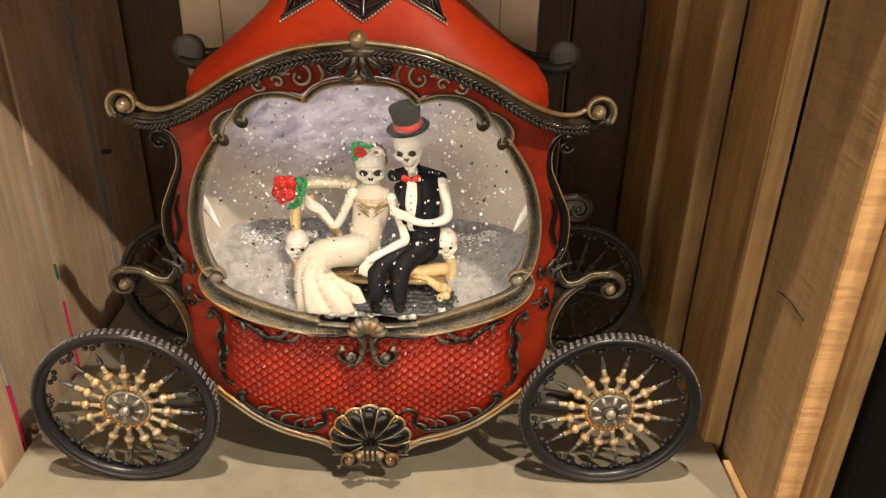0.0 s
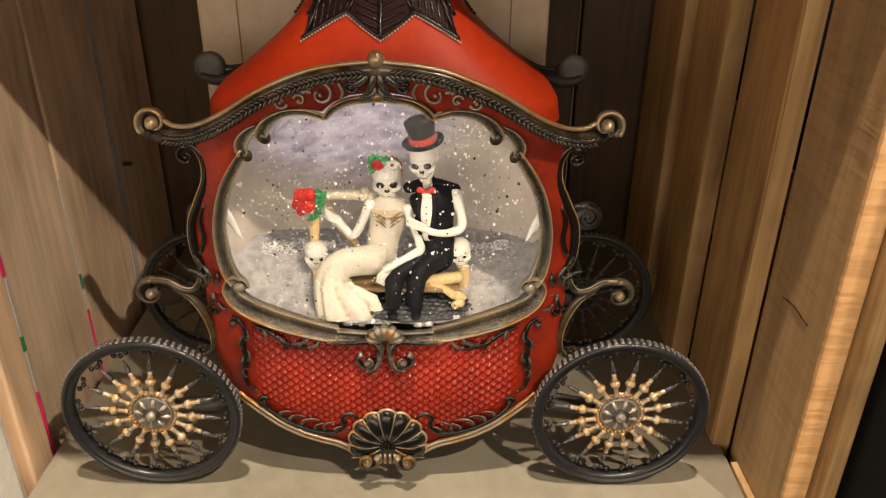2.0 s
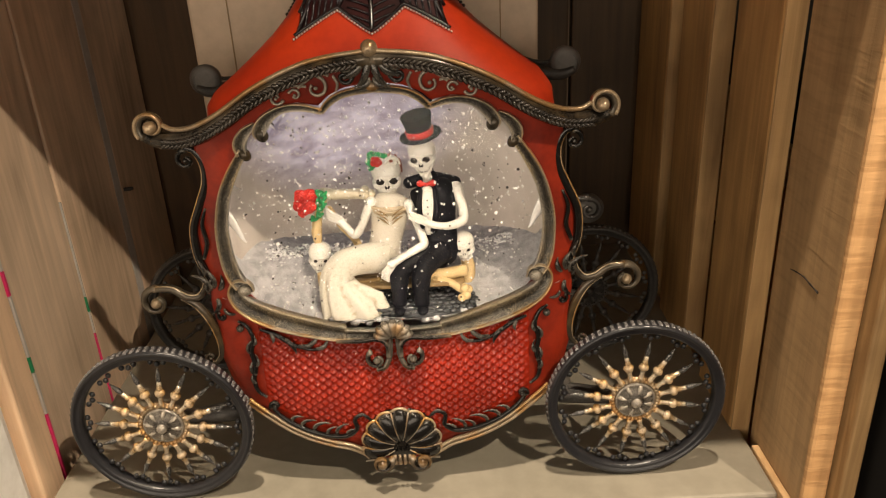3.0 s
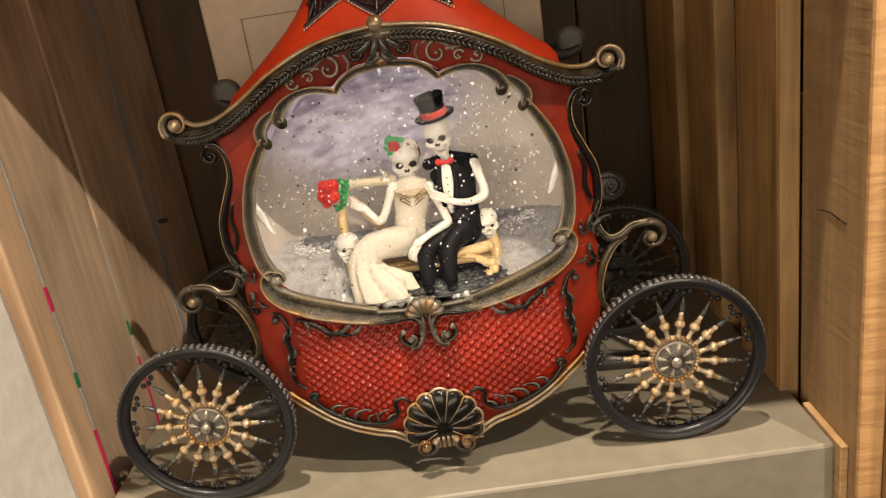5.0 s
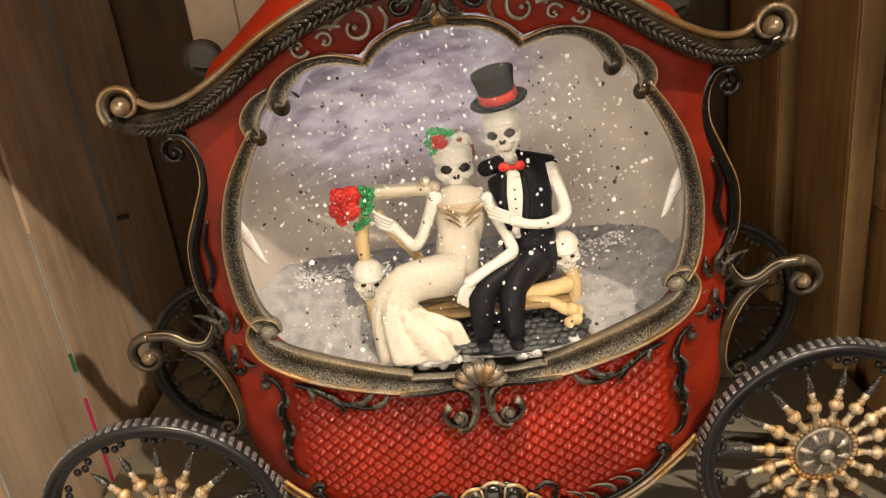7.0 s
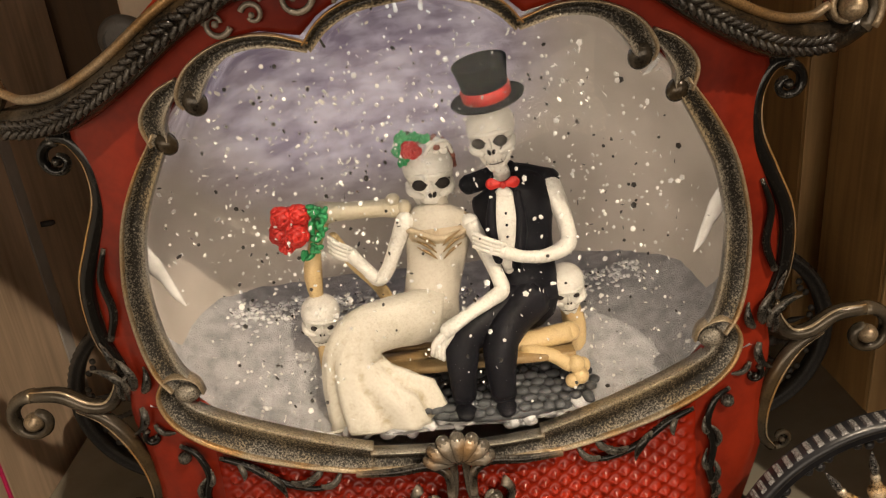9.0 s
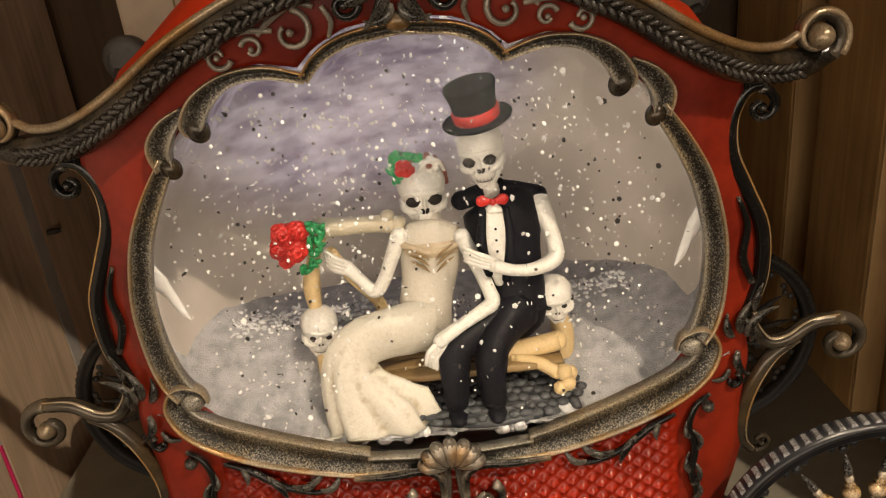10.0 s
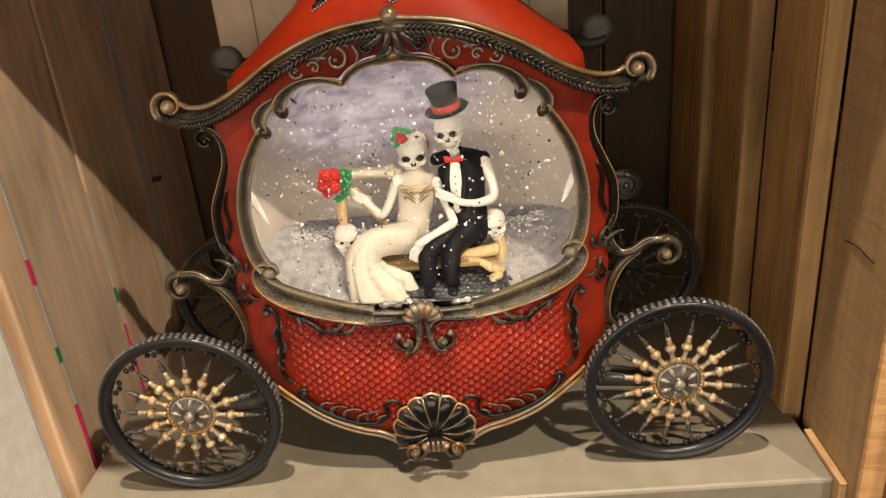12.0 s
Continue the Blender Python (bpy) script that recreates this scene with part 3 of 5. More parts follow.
    strip(bm, [(15.5, 184.6, 0.5), (19, 185.6, 0.7), (24, 183, 0.7), (27, 180.4, 0.5)], -0.9, sides=ONE)
    strip(bm, [(24, 181, 0.5), (30, 181.4, 0.7), (36, 179.8, 0.7), (38.2, 177.0, 0.5)], -0.9, sides=ONE)
    strip(bm, [(13.5, 178.6, 0.4), (12.6, 181.6, 0.6), (14, 184.6, 0.5)], -0.9, sides=ONE)
    pair("filigree", bm, PEWTER if full else BACK, panel, "thin bronze scrollwork on red")

    # side scrolls
    bm = bmesh.new()
    side = lambda x, z: 18.6
    curl(bm, 75.2, 152.8, 4.0, 0.9, 95, -260, 1.2, 0.7, -1.5, 1.1, depth=side, sides=ONE)
    SIDE = [(76, 157.8, 1.2), (71.5, 156.6, 1.6), (68.6, 151, 1.9), (69.0, 143, 1.9), (73.0, 134, 1.8), (77.2, 124, 1.7), (77.6, 112, 1.7), (74.8, 103, 1.6), (73, 98, 1.0)]
    strip(bm, SIDE, -1.8, 8, 1.0, depth=side, sides=ONE)
    strip(bm, [(70.8, 133, 0.5), (73.2, 126, 0.9), (72.6, 118, 1.0), (75, 111, 0.8)], -3.2, depth=side, sides=ONE)
    pair("side_scroll", bm, fine, panel, "bronze scroll along the side")
    bm = bmesh.new()
    curl(bm, 98.6, 91.4, 6.4, 1.8, 100, -250, 1.7, 1.0, -1.0, 2.0, depth=side, steps=30, sides=ONE)
    ARM = [(97.6, 97.9, 1.7), (91, 97.2, 1.9), (85.4, 93.6, 1.9), (80.4, 93.4, 1.7), (77.2, 97.6, 1.3), (76.6, 102, 0.8)]
    strip(bm, ARM, -1.4, 8, 1.1, depth=side, sides=ONE)
    LEG = [(88, 93.5, 1.2), (82, 89.4, 1.6), (77.6, 82, 1.7), (75.2, 73, 1.6), (75.4, 65, 1.4), (78.4, 60.6, 1.0)]
    strip(bm, LEG, -1.4, 8, 1.1, depth=side, sides=ONE)
    curl(bm, 80.4, 63.4, 2.8, 0.9, -110, 170, 0.9, 0.6, -1.2, 0.9, depth=side, sides=ONE)
    pair("foot_scroll", bm, dark, panel, "bronze scroll foot with worn gold")
    if full:
        for pts, k in ((SIDE, 0.8), (ARM, -0.75), (LEG, 0.8)):
            bm = bmesh.new()
            edge_line(bm, pts, k, -1.2, 0.42, side)
            pair("gilded_line", bm, LIP, panel, "worn gold line along a scroll")
        bm = bmesh.new()
        blob(bm, (98.6 * MM, 16.3 * MM, 91.4 * MM), (2.3 * MM, 2.6 * MM, 2.3 * MM), 0, 12, 10)
        pair("scroll_eye", bm, GOLD, panel, "worn gold eye of the scroll")
    for x, z, a, ln, w, bend in ((73, 98, 120, 9, 1.5, -0.5), (74.5, 97, 100, 10, 1.6, -0.6), (71, 97, 140, 7, 1.4, -0.4), (75.5, 95.5, 70, 8, 1.3, 0.5), (72.5, 93, -120, 8, 1.4, 0.6), (70.5, 88, -110, 6, 1.1, -0.5), (76, 104, 105, 7, 1.2, -0.3)):
        bm = bmesh.new()
        leaf(bm, x, z, a, ln, w, -3.8, bend=bend, depth=side, sides=ONE)
        pair("acanthus_leaf", bm, fine, panel)
    bm = bmesh.new()
    curl(bm, 71.6, 84.4, 2.2, 0.8, 60, -220, 0.8, 0.5, -3.4, 0.8, depth=side, sides=ONE)
    pair("small_curl", bm, fine, panel)

    # bottom rim
    bm = bmesh.new()
    rim = [(66, 42.5, 0.8), (58, 36.2, 0.9), (49, 29.4, 1.0), (40, 24.4, 1.0), (31, 21.0, 1.0), (23, 18.8, 1.0), (17.5, 15.6, 1.0), (12, 11.6, 0.9)]
    strip(bm, rim, -1.0, 8, 1.2)
    strip(bm, [(x * 0.985, z + 2.9, r * 0.8) for x, z, r in rim], -2.0, 8, 1.2)
    part("bottom_rim", bm, LIP if full else BACK, panel, "worn gold lower rim")

    if not full:
        for cx, cz, r in ((85, 167, 7.4), (98.6, 91.4, 7.8)):
            bm = bmesh.new()
            lathe(bm, [(k * MM, h * MM) for k, h in ((0.1, 17.2), (r * 0.6, 17.4), (r - 0.8, 17.0), (r, 16.0), (r - 0.6, 12.0), (0.1, 11.5))], 28)
            for o, s in zip(pair("scroll_disc", bm, DISC, panel, "dull grey back of a scroll"), (1, -1)):
                o.location = (s * cx * MM, 0, cz * MM)
        return panel
    # quilted field
    bm = bmesh.new()
    nx, nz, hx = 230, 110, 57.0
    grid = {}
    for i in range(nx + 1):
        for j in range(nz + 1):
            u, v = -1 + 2 * i / nx, j / nz
            x = u * hx
            lo = 24.5 + 20.0 * abs(u) ** 2.6 + 1.5 * math.cos(u * 9)
            hi = 75.5 + 6.5 * abs(u) ** 1.5
            z = lo + (hi - lo) * v
            p, q = (x / 4.9 + z / 3.8), (x / 4.9 - z / 3.8)
            h = ((1 - 2 * abs(p - round(p))) * (1 - 2 * abs(q - round(q)))) ** 1.15
            edge = min(1.0, 8 * min(v, 1 - v), 14 * (1 - abs(u)))
            grid[i, j] = bm.verts.new((x * MM, (face_y(x, z) - 0.25 - 1.9 * h * edge) * MM, z * MM))
    for i in range(nx):
        for j in range(nz):
            bm.faces.new((grid[i, j], grid[i + 1, j], grid[i + 1, j + 1], grid[i, j + 1]))
    part("quilted_field", bm, RED_PANEL, panel, "glossy red field of small raised diamonds")
    # border scrolls of the quilted field
    bm = bmesh.new()
    strip(bm, [(12, 35, 0.6), (16, 38.6, 0.9), (19.6, 36.2, 1.0), (19.2, 31, 1.1), (24, 27, 1.2), (32, 27.2, 1.2), (42, 30.6, 1.2), (51, 36.6, 1.1), (55.4, 42.4, 0.9)], -2.0, sides=ONE)
    curl(bm, 53.6, 43.2, 2.4, 0.8, -20, 250, 0.9, 0.5, -2.2, 1.3, sides=ONE)
    for x, z, a, ln, w, bend in ((28, 28, 70, 8, 1.1, 0.7), (32, 28, 62, 6, 1.0, 0.8), (38, 30, 80, 9, 1.2, 0.8), (43, 32, 70, 7.5, 1.2, 0.9), (47, 34.6, 60, 6, 1.1, 1.0), (24, 28, 96, 6, 0.9, 0.6)):
        leaf(bm, x, z, a, ln, w, -2.0, bend=bend, sides=ONE)
    strip(bm, [(57, 47, 0.6), (60.5, 50, 0.9), (61.5, 56, 1.1), (60, 62, 1.1), (61, 69, 1.1), (59.4, 75, 1.0), (61.5, 81, 0.8), (65, 83, 0.6)], -1.6, sides=ONE)
    for x, z, a, ln, w, bend in ((60, 58, 30, 7, 1.2, 0.6), (60, 62, 150, 6, 1.0, -0.6), (61, 68, 40, 7, 1.1, 0.7), (60, 72, 150, 5, 1.0, -0.5), (60.6, 54, 20, 5, 1.0, 0.7)):
        leaf(bm, x, z, a, ln, w, -1.8, bend=bend, sides=ONE)
    strip(bm, [(56, 79.5, 0.6), (50, 77.2, 1.0), (43, 72.6, 1.0), (36, 70.2, 0.8), (30, 70.2, 0.6)], -1.8, sides=ONE)
    for x, z, a, ln, w, bend in ((46, 75, 200, 8, 1.5, 0.4), (40, 72, 190, 8, 1.5, -0.3), (33, 70.6, 185, 7, 1.3, -0.5), (36, 72.6, 170, 6, 1.3, -0.4), (52, 78, 215, 5, 1.1, 0.5)):
        leaf(bm, x, z, a, ln, w, -2.0, bend=bend, sides=ONE)
    blob(bm, (64.6 * MM, 12.4 * MM, 79.5 * MM), 1.7 * MM)
    pair("border_scroll", bm, RELIEF, panel, "black-bronze leaf scrolls round the red field")

    # small shell with twin curls under the window
    for k in range(-3, 4):
        a = radians(90 + k * 25)
        ln = 8.6 - 0.35 * abs(k)
        y = (face_y(0, 80) - 6.6 + 0.35 * abs(k)) * MM
        at = lambda d: (d * math.cos(a) * MM, 0, (75.6 + d * math.sin(a)) * MM)
        rib = [(at(d)[0], y + dy * MM, at(d)[2], r * MM) for d, r, dy in ((0.5, 0.7, 0.6), (3.0, 1.2, -0.6), (ln - 2.0, 1.75, -1.0), (ln - 0.6, 1.75, -0.3))]
        bm = bmesh.new()
        tube(bm, rib, 8)
        blob(bm, rib[-1][:3], rib[-1][3] * 0.99, 0, 10, 8)
        part("shell_lobe", bm, TRIM, panel, "rounded lobe of the small gilded scallop")
    bm = bmesh.new()
    curl(bm, 7.6, 66.0, 4.4, 1.2, 60, -250, 1.2, 0.7, -3.6, 1.7, sides=ONE)
    strip(bm, [(1.2, 78, 0.8), (1.6, 72, 1.1), (2.4, 66.4, 1.2), (4.6, 62.4, 1.2), (8, 61.6, 1.1)], -3.8, sides=ONE)
    strip(bm, [(24, 74.6, 0.8), (15, 74.4, 1.1), (7, 75, 1.2), (3, 72.5, 1.2), (2.6, 67, 1.0)], -4.2, sides=ONE)
    pair("curl", bm, TRIM, panel, "paired bronze curls")

    # large shell at the foot
    yf = face_y(0, 20) - 4.5
    SZ = 2.6
    bm = bmesh.new()
    blob(bm, (0, (yf + 2.6) * MM, (24.5 + SZ) * MM), (15.5 * MM, 2.6 * MM, 13.5 * MM), 0, 24, 12)
    shell = part("scallop_shell", bm, RELIEF, panel, "black-bronze scallop shell")
    for k in range(-4, 5):
        a = radians(90 + k * 25)
        ln = 15.6 - 0.35 * abs(k)
        pts = []
        for i in range(9):
            t = i / 8
            r = 2.0 + ln * t
            w = 0.6 + 2.6 * math.sin(min(1.0, t * 1.02) * math.pi * 0.66) ** 1.2 * (1.0 if t < 0.93 else 0.72)
            pts.append((r * math.cos(a) * 1.02 * MM, (1.6 - 3.2 * math.sin(math.pi * (0.15 + 0.75 * t)) + yf) * MM, (19.2 + SZ + r * math.sin(a) * 1.06) * MM, w * MM))
        bm = bmesh.new()
        tube(bm, pts, 10, 0.42)
        part("shell_rib", bm, RELIEF, shell)
    for k in range(-5, 5):
        a = radians(102.5 + k * 25)
        bm = bmesh.new()
        tube(bm, [((2 + 15.2 * t) * math.cos(a) * 1.02 * MM, (1.1 - 3.4 * math.sin(math.pi * (0.15 + 0.75 * t)) + yf) * MM, (19.2 + SZ + (2 + 15.2 * t) * math.sin(a) * 1.06) * MM, (0.22 + 0.26 * t) * MM) for t in (0.1, 0.3, 0.5, 0.7, 0.85, 1.0)], 6)
        part("shell_ridge", bm, TRIM, shell, "thin worn ridge of the shell")
    bm = bmesh.new()
    for k in range(-4, 5):
        a0 = 90 + k * 25
        arc = []
        for i in range(7):
            a = radians(a0 - 11.5 + 23 * i / 6)
            r = 17.2 - 0.35 * abs(k) + 1.1 * math.sin(math.pi * i / 6)
            arc.append((r * math.cos(a) * 1.02 * MM, (face_y(0, 20) - 3.6) * MM, (19.2 + SZ + r * math.sin(a) * 1.06) * MM, 0.65 * MM))
        tube(bm, arc, 6)
    part("shell_edge", bm, LIP, shell, "worn gold scalloped edge")
    bm = bmesh.new()
    curl(bm, 8.8, 13.8 + SZ, 4.6, 1.8, 150, 500, 1.4, 0.9, -9.0, 2.4, sides=ONE)
    for x in (1.1, 3.2):
        tube(bm, [(x * MM, -0.6 * MM, (12.0 + SZ + 4.6 * t) * MM, (1.1 - 0.5 * t) * MM) for t in (0, 0.25, 0.5, 0.75, 1)], 6)
    pair("shell_curl", bm, TRIM, shell, "gilded curls at the foot of the shell")
    return panel


front = build_front(True)
rear = build_front(False)
rear.name = "rear_panel"
rear["label"] = "back panel coloured near-black for its shade"
rear.matrix_local = Matrix.Translation((0, 0.112, 0)) @ Matrix.Rotation(math.pi, 4, "Z")

# body between the panels
bm = bmesh.new()
sec = [(64, 166), (66, 150), (68, 135), (71, 122), (71, 108), (69, 92), (70, 70), (68, 50), (60, 40), (45, 29), (20, 21), (0, 20)]
sec = sec + [(-x, z) for x, z in reversed(sec[:-1])]
rings = [[bm.verts.new((x * MM, y, z * MM)) for x, z in sec] for y in np.linspace(0.0165, 0.0955, 6)]
for a, b in zip(rings, rings[1:]):
    for k in range(len(sec) - 1):
        bm.faces.new((a[k], a[k + 1], b[k + 1], b[k]))
part("body_shell", bm, BACK, carriage, "sides and floor coloured near-black for their shade")

# roof
ROOF = [(160, 72, 40), (168, 71, 40), (172, 68, 39.5), (176, 62.5, 38.5), (180, 57.5, 37.2), (187, 49, 34.5), (194, 41, 31), (201, 34.5, 27), (208, 29.5, 23.5), (214, 26, 21), (222, 22.5, 18.5), (232, 19, 16), (244, 17, 14.5), (250, 12, 10), (252, 0.5, 0.5)]


def roof_point(z, a, grow=0.0):
    zs = [r[0] for r in ROOF]
    w, d = np.interp(z, zs, [r[1] for r in ROOF]) + grow, np.interp(z, zs, [r[2] for r in ROOF]) + grow
    c, s = math.cos(a), math.sin(a)
    e = 2 / 3.4
    return Vector((w * math.copysign(abs(c) ** e, c) * MM, (56 + d * math.copysign(abs(s) ** e, s)) * MM, z * MM))


bm = bmesh.new()
zz = [z for z in spline([(r[0],) for r in ROOF], 3)]
rings = [[bm.verts.new(roof_point(z[0], 2 * math.pi * k / 96)) for k in range(96)] for z in zz]
for ring in rings:
    for v in ring:
        v.co.z = max(v.co.z, float(np.interp(abs(v.co.x) / MM, (0, 15, 27, 43, 57, 72), (187, 185.5, 182.5, 175, 166.5, 161))) * MM)
for a, b in zip(rings, rings[1:]):
    for k in range(96):
        bm.faces.new((a[k], a[(k + 1) % 96], b[(k + 1) % 96], b[k]))
bm.faces.new(rings[-1])
for f in bm.faces:
    f.material_index = 1 if f.calc_center_median().z > 0.2105 else 0
roof = part("roof", bm, [ROOF_RED, LACE_RED], carriage, "bright red lacquered domed roof")


# lace cap on the roof: pointed scallops hung with pearls
def roof_front(x, z, grow):
    """The point of the roof's front face at x and z (mm)."""
    zs = [r[0] for r in ROOF]
    w, d = np.interp(z, zs, [r[1] for r in ROOF]) + grow, np.interp(z, zs, [r[2] for r in ROOF]) + grow
    k = max(0.0, 1 - abs(x / w) ** 3.4) ** (1 / 3.4)
    return Vector((x * MM, (56 - d * k) * MM, z * MM))


def lace_low(u):
    """Lower edge of the lace along the front, u from -1 to 1."""
    a = abs(u)
    if a < 0.42:
        return 196.0 + 8.5 * (a / 0.42) ** 1.15
    return 204.5 - 9.5 * ((a - 0.42) / 0.58) ** 1.1


bm = bmesh.new()
cols = []
for i in range(61):
    u = -1 + i / 30
    lo = lace_low(u)
    cols.append([bm.verts.new(roof_front(29.5 * u * (1 - 0.28 * t), lo + (216 - lo) * t, 0.9)) for t in np.linspace(0, 1, 9)])
for a, b in zip(cols, cols[1:]):
    for k in range(8):
        bm.faces.new((a[k], b[k], b[k + 1], a[k + 1]))
lace = part("lace_cap", bm, LACE_RED, roof, "black lace-like cap over the red roof")
bm = bmesh.new()
for i in range(57):
    u = -1 + i / 28
    blob(bm, roof_front(29.8 * u, lace_low(u) - 0.6, 1.0), 0.45 * MM, 0, 6, 5)
part("pearl_edge", bm, PEARL, lace, "row of tiny pearls")
bm = bmesh.new()
edge = [roof_front(29.5 * u, lace_low(u) + 0.6, 1.2) for u in np.linspace(-1, 1, 61)]
tube(bm, [(*p, 0.75 * MM) for p in edge], 6)
tube(bm, [(*roof_front(0, z, 1.3), 0.9 * MM) for z in np.linspace(196.5, 216, 14)], 6)
for s in (1, -1):
    for k in range(6):
        z0 = 199.0 + k * 2.6
        tube(bm, [(*roof_front(s * d, z0 + 0.55 * d - 0.02 * d * d, 1.2), w * MM) for d, w in ((0.4, 0.55), (3, 0.5), (6, 0.45), (9, 0.35))], 5)
    for k in range(7):
        x0 = 12.5 + k * 2.5
        tube(bm, [(*roof_front(s * (x0 - 0.18 * d), lace_low(x0 / 29.5) + 1 + d, 1.2), 0.5 * MM) for d in (0, 3, 6, 9)], 5)
    tube(bm, [(*roof_front(s * x, z, 1.2), 0.7 * MM) for x, z in ((12, 205), (10, 209), (8, 214))], 6)
    tube(bm, [(*roof_front(s * x, z, 1.2), 0.8 * MM) for x, z in ((28, 196.5), (24, 206), (20, 214))], 6)
tagged(part("lace_relief", bm, LACE, lace, "glossy black openwork ribs"), kind="stuff")
bm = bmesh.new()
for s in (1, -1):
    tube(bm, [(*roof_point(z, math.pi * (1.5 + s * 0.26), 0.3), 0.7 * MM) for z in np.linspace(203, 236, 12)], 6)
    for z in np.linspace(200, 214, 12):
        blob(bm, roof_point(z, math.pi * (1.5 + s * 0.5), 0.4), (0.9 * MM, 0.9 * MM, 0.8 * MM), 0, 6, 5)
tagged(part("roof_beading", bm, LACE, roof), kind="stuff")


# ---------- wheels ----------
def build_wheel(fine):
    tyre_mat = TYRE if fine else BACK
    bm = bmesh.new()
    prof = [(33.8, 1.4), (34.8, 0.5), (35.9, 1.0), (36.4, 0.3), (37.5, 0.0), (38.2, 0.7), (38.2, 5.5), (37.6, 6.1), (34.6, 6.1), (33.8, 5.2), (33.8, 1.4)]
    lathe(bm, [(r * MM, h * MM) for r, h in prof], 96, cap=False)
    bmesh.ops.remove_doubles(bm, verts=bm.verts, dist=1e-6)
    wheel = part("wheel", bm, tyre_mat, carriage, "black wheel with a notched tyre and turned gold spokes" if fine else "rear wheel coloured near-black for the shade behind the carriage")
    bm = bmesh.new()
    n = 84
    for k in range(n):
        a = 2 * math.pi * k / n
        q = Matrix.Rotation(-a, 3, "Y")
        ps = [bm.verts.new(q @ Vector((r * MM, y * MM, z * MM))) for r, y, z in ((38.1, 1.3, -0.85), (38.1, 4.9, -0.85), (38.1, 4.9, 0.85), (38.1, 1.3, 0.85), (38.8, 1.7, -0.5), (38.8, 4.5, -0.5), (38.8, 4.5, 0.5), (38.8, 1.7, 0.5))]
        for f in ((4, 5, 6, 7), (0, 1, 5, 4), (1, 2, 6, 5), (2, 3, 7, 6), (3, 0, 4, 7)):
            bm.faces.new([ps[i] for i in f])
    part("tread", bm, antique("tyre_tread", (0.016, 0.016, 0.018), (0.36, 0.35, 0.35), 0.54, 0.68, 0.22, 0.5) if fine else BACK, wheel, "notched tread with silver edges", smooth=False)
    # hub
    bm = bmesh.new()
    lathe(bm, [(0.01 * MM, -1.2 * MM), (1.6 * MM, -1.1 * MM), (2.3 * MM, -0.3 * MM), (2.4 * MM, 0.8 * MM), (3.4 * MM, 1.3 * MM), (5.0 * MM, 1.2 * MM), (7.6 * MM, 2.4 * MM), (8.4 * MM, 2.2 * MM), (8.8 * MM, 3.0 * MM), (8.8 * MM, 6.0 * MM), (0.01 * MM, 6.0 * MM)], 32)
    hub = part("hub", bm, SILVER if fine else BACK, wheel, "silver hub with petals")
    bm = bmesh.new()
    tube(bm, [(r * MM, (1.7 - 0.8 * (1 - abs(r - 5) / 3)) * MM + 0.0006, 0, w * MM) for r, w in ((2.6, 0.35), (4.4, 0.7), (6.4, 1.05), (7.8, 0.7))], 6, 1.0)
    petal = part("petal", bm, SILVER if fine else BACK, wheel)
    for k in range(8):
        turn = Matrix.Rotation(math.pi * k / 4 + 0.2, 4, "Y")
        if k:
            share(petal, wheel, turn)
        else:
            petal.matrix_local = turn
    bm = bmesh.new()
    for k in range(36):
        a = 2 * math.pi * k / 36
        blob(bm, (9.8 * math.cos(a) * MM, 3.0 * MM, 9.8 * math.sin(a) * MM), 0.88 * MM, 0, 7, 5)
    lathe(bm, [(8.6 * MM, 3.2 * MM), (9.8 * MM, 2.9 * MM), (11.0 * MM, 3.2 * MM), (11.0 * MM, 5.5 * MM), (8.6 * MM, 5.5 * MM)], 36, cap=False)
    part("beaded_ring", bm, GOLD if fine else BACK, hub, "gold beaded ring")
    # spokes
    bm = bmesh.new()
    prof = [(10.6, 1.5), (11.6, 1.15), (13.4, 0.95), (14.6, 1.2), (15.0, 1.0), (15.8, 2.0), (17.0, 2.3), (18.1, 1.8), (18.6, 0.95), (19.5, 1.4), (20.3, 0.85), (21.6, 1.2), (22.4, 0.8)]
    lathe(bm, [(w * MM, r * MM) for r, w in prof], 8, 0, "X")
    tip = [(22.4, 0.7), (23.2, 1.0), (24.6, 1.15), (26.4, 0.8), (28.4, 0.35), (29.2, 0.2)]
    lathe(bm, [(w * MM, r * MM) for r, w in tip], 8, 1, "X")
    spoke = part("spoke", bm, [SPOKE, TIP] if fine else [BACK, BACK], wheel, "turned spoke, gold fading to dark silver")
    place = lambda k: Matrix.Translation((0, 0.0030, 0)) @ Matrix.Rotation(2 * math.pi * k / 16 + 0.1, 4, "Y")
    spoke.matrix_local = place(0)
    for k in range(1, 16):
        share(spoke, wheel, place(k))["label"] = spoke["label"]
    # curled beads inside the rim
    bm = bmesh.new()
    for k in range(16):
        for d in (-0.085, 0.0, 0.085):
            a = 2 * math.pi * (k + 0.5) / 16 + d + 0.1
            r = 32.0 if d else 31.0
            blob(bm, (r * math.cos(a) * MM, 3.4 * MM, r * math.sin(a) * MM), (1.3 * MM, 1.0 * MM, 1.3 * MM), 0, 6, 5)
    part("rim_beading", bm, tyre_mat, wheel, "black curls inside the rim")
    return wheel


wheel = build_wheel(True)
wheel.matrix_local = pose(-0.102, 0.0005, 0.0389)
w2 = copy_thing(wheel, pose(0.102, 0.0005, 0.0389, 0, 4, 0))
back_wheel = build_wheel(False)
back_wheel.matrix_local = pose(-0.102, 0.104, 0.0389)
w4 = copy_thing(back_wheel, pose(0.102, 0.104, 0.0389, 0, 7, 0))
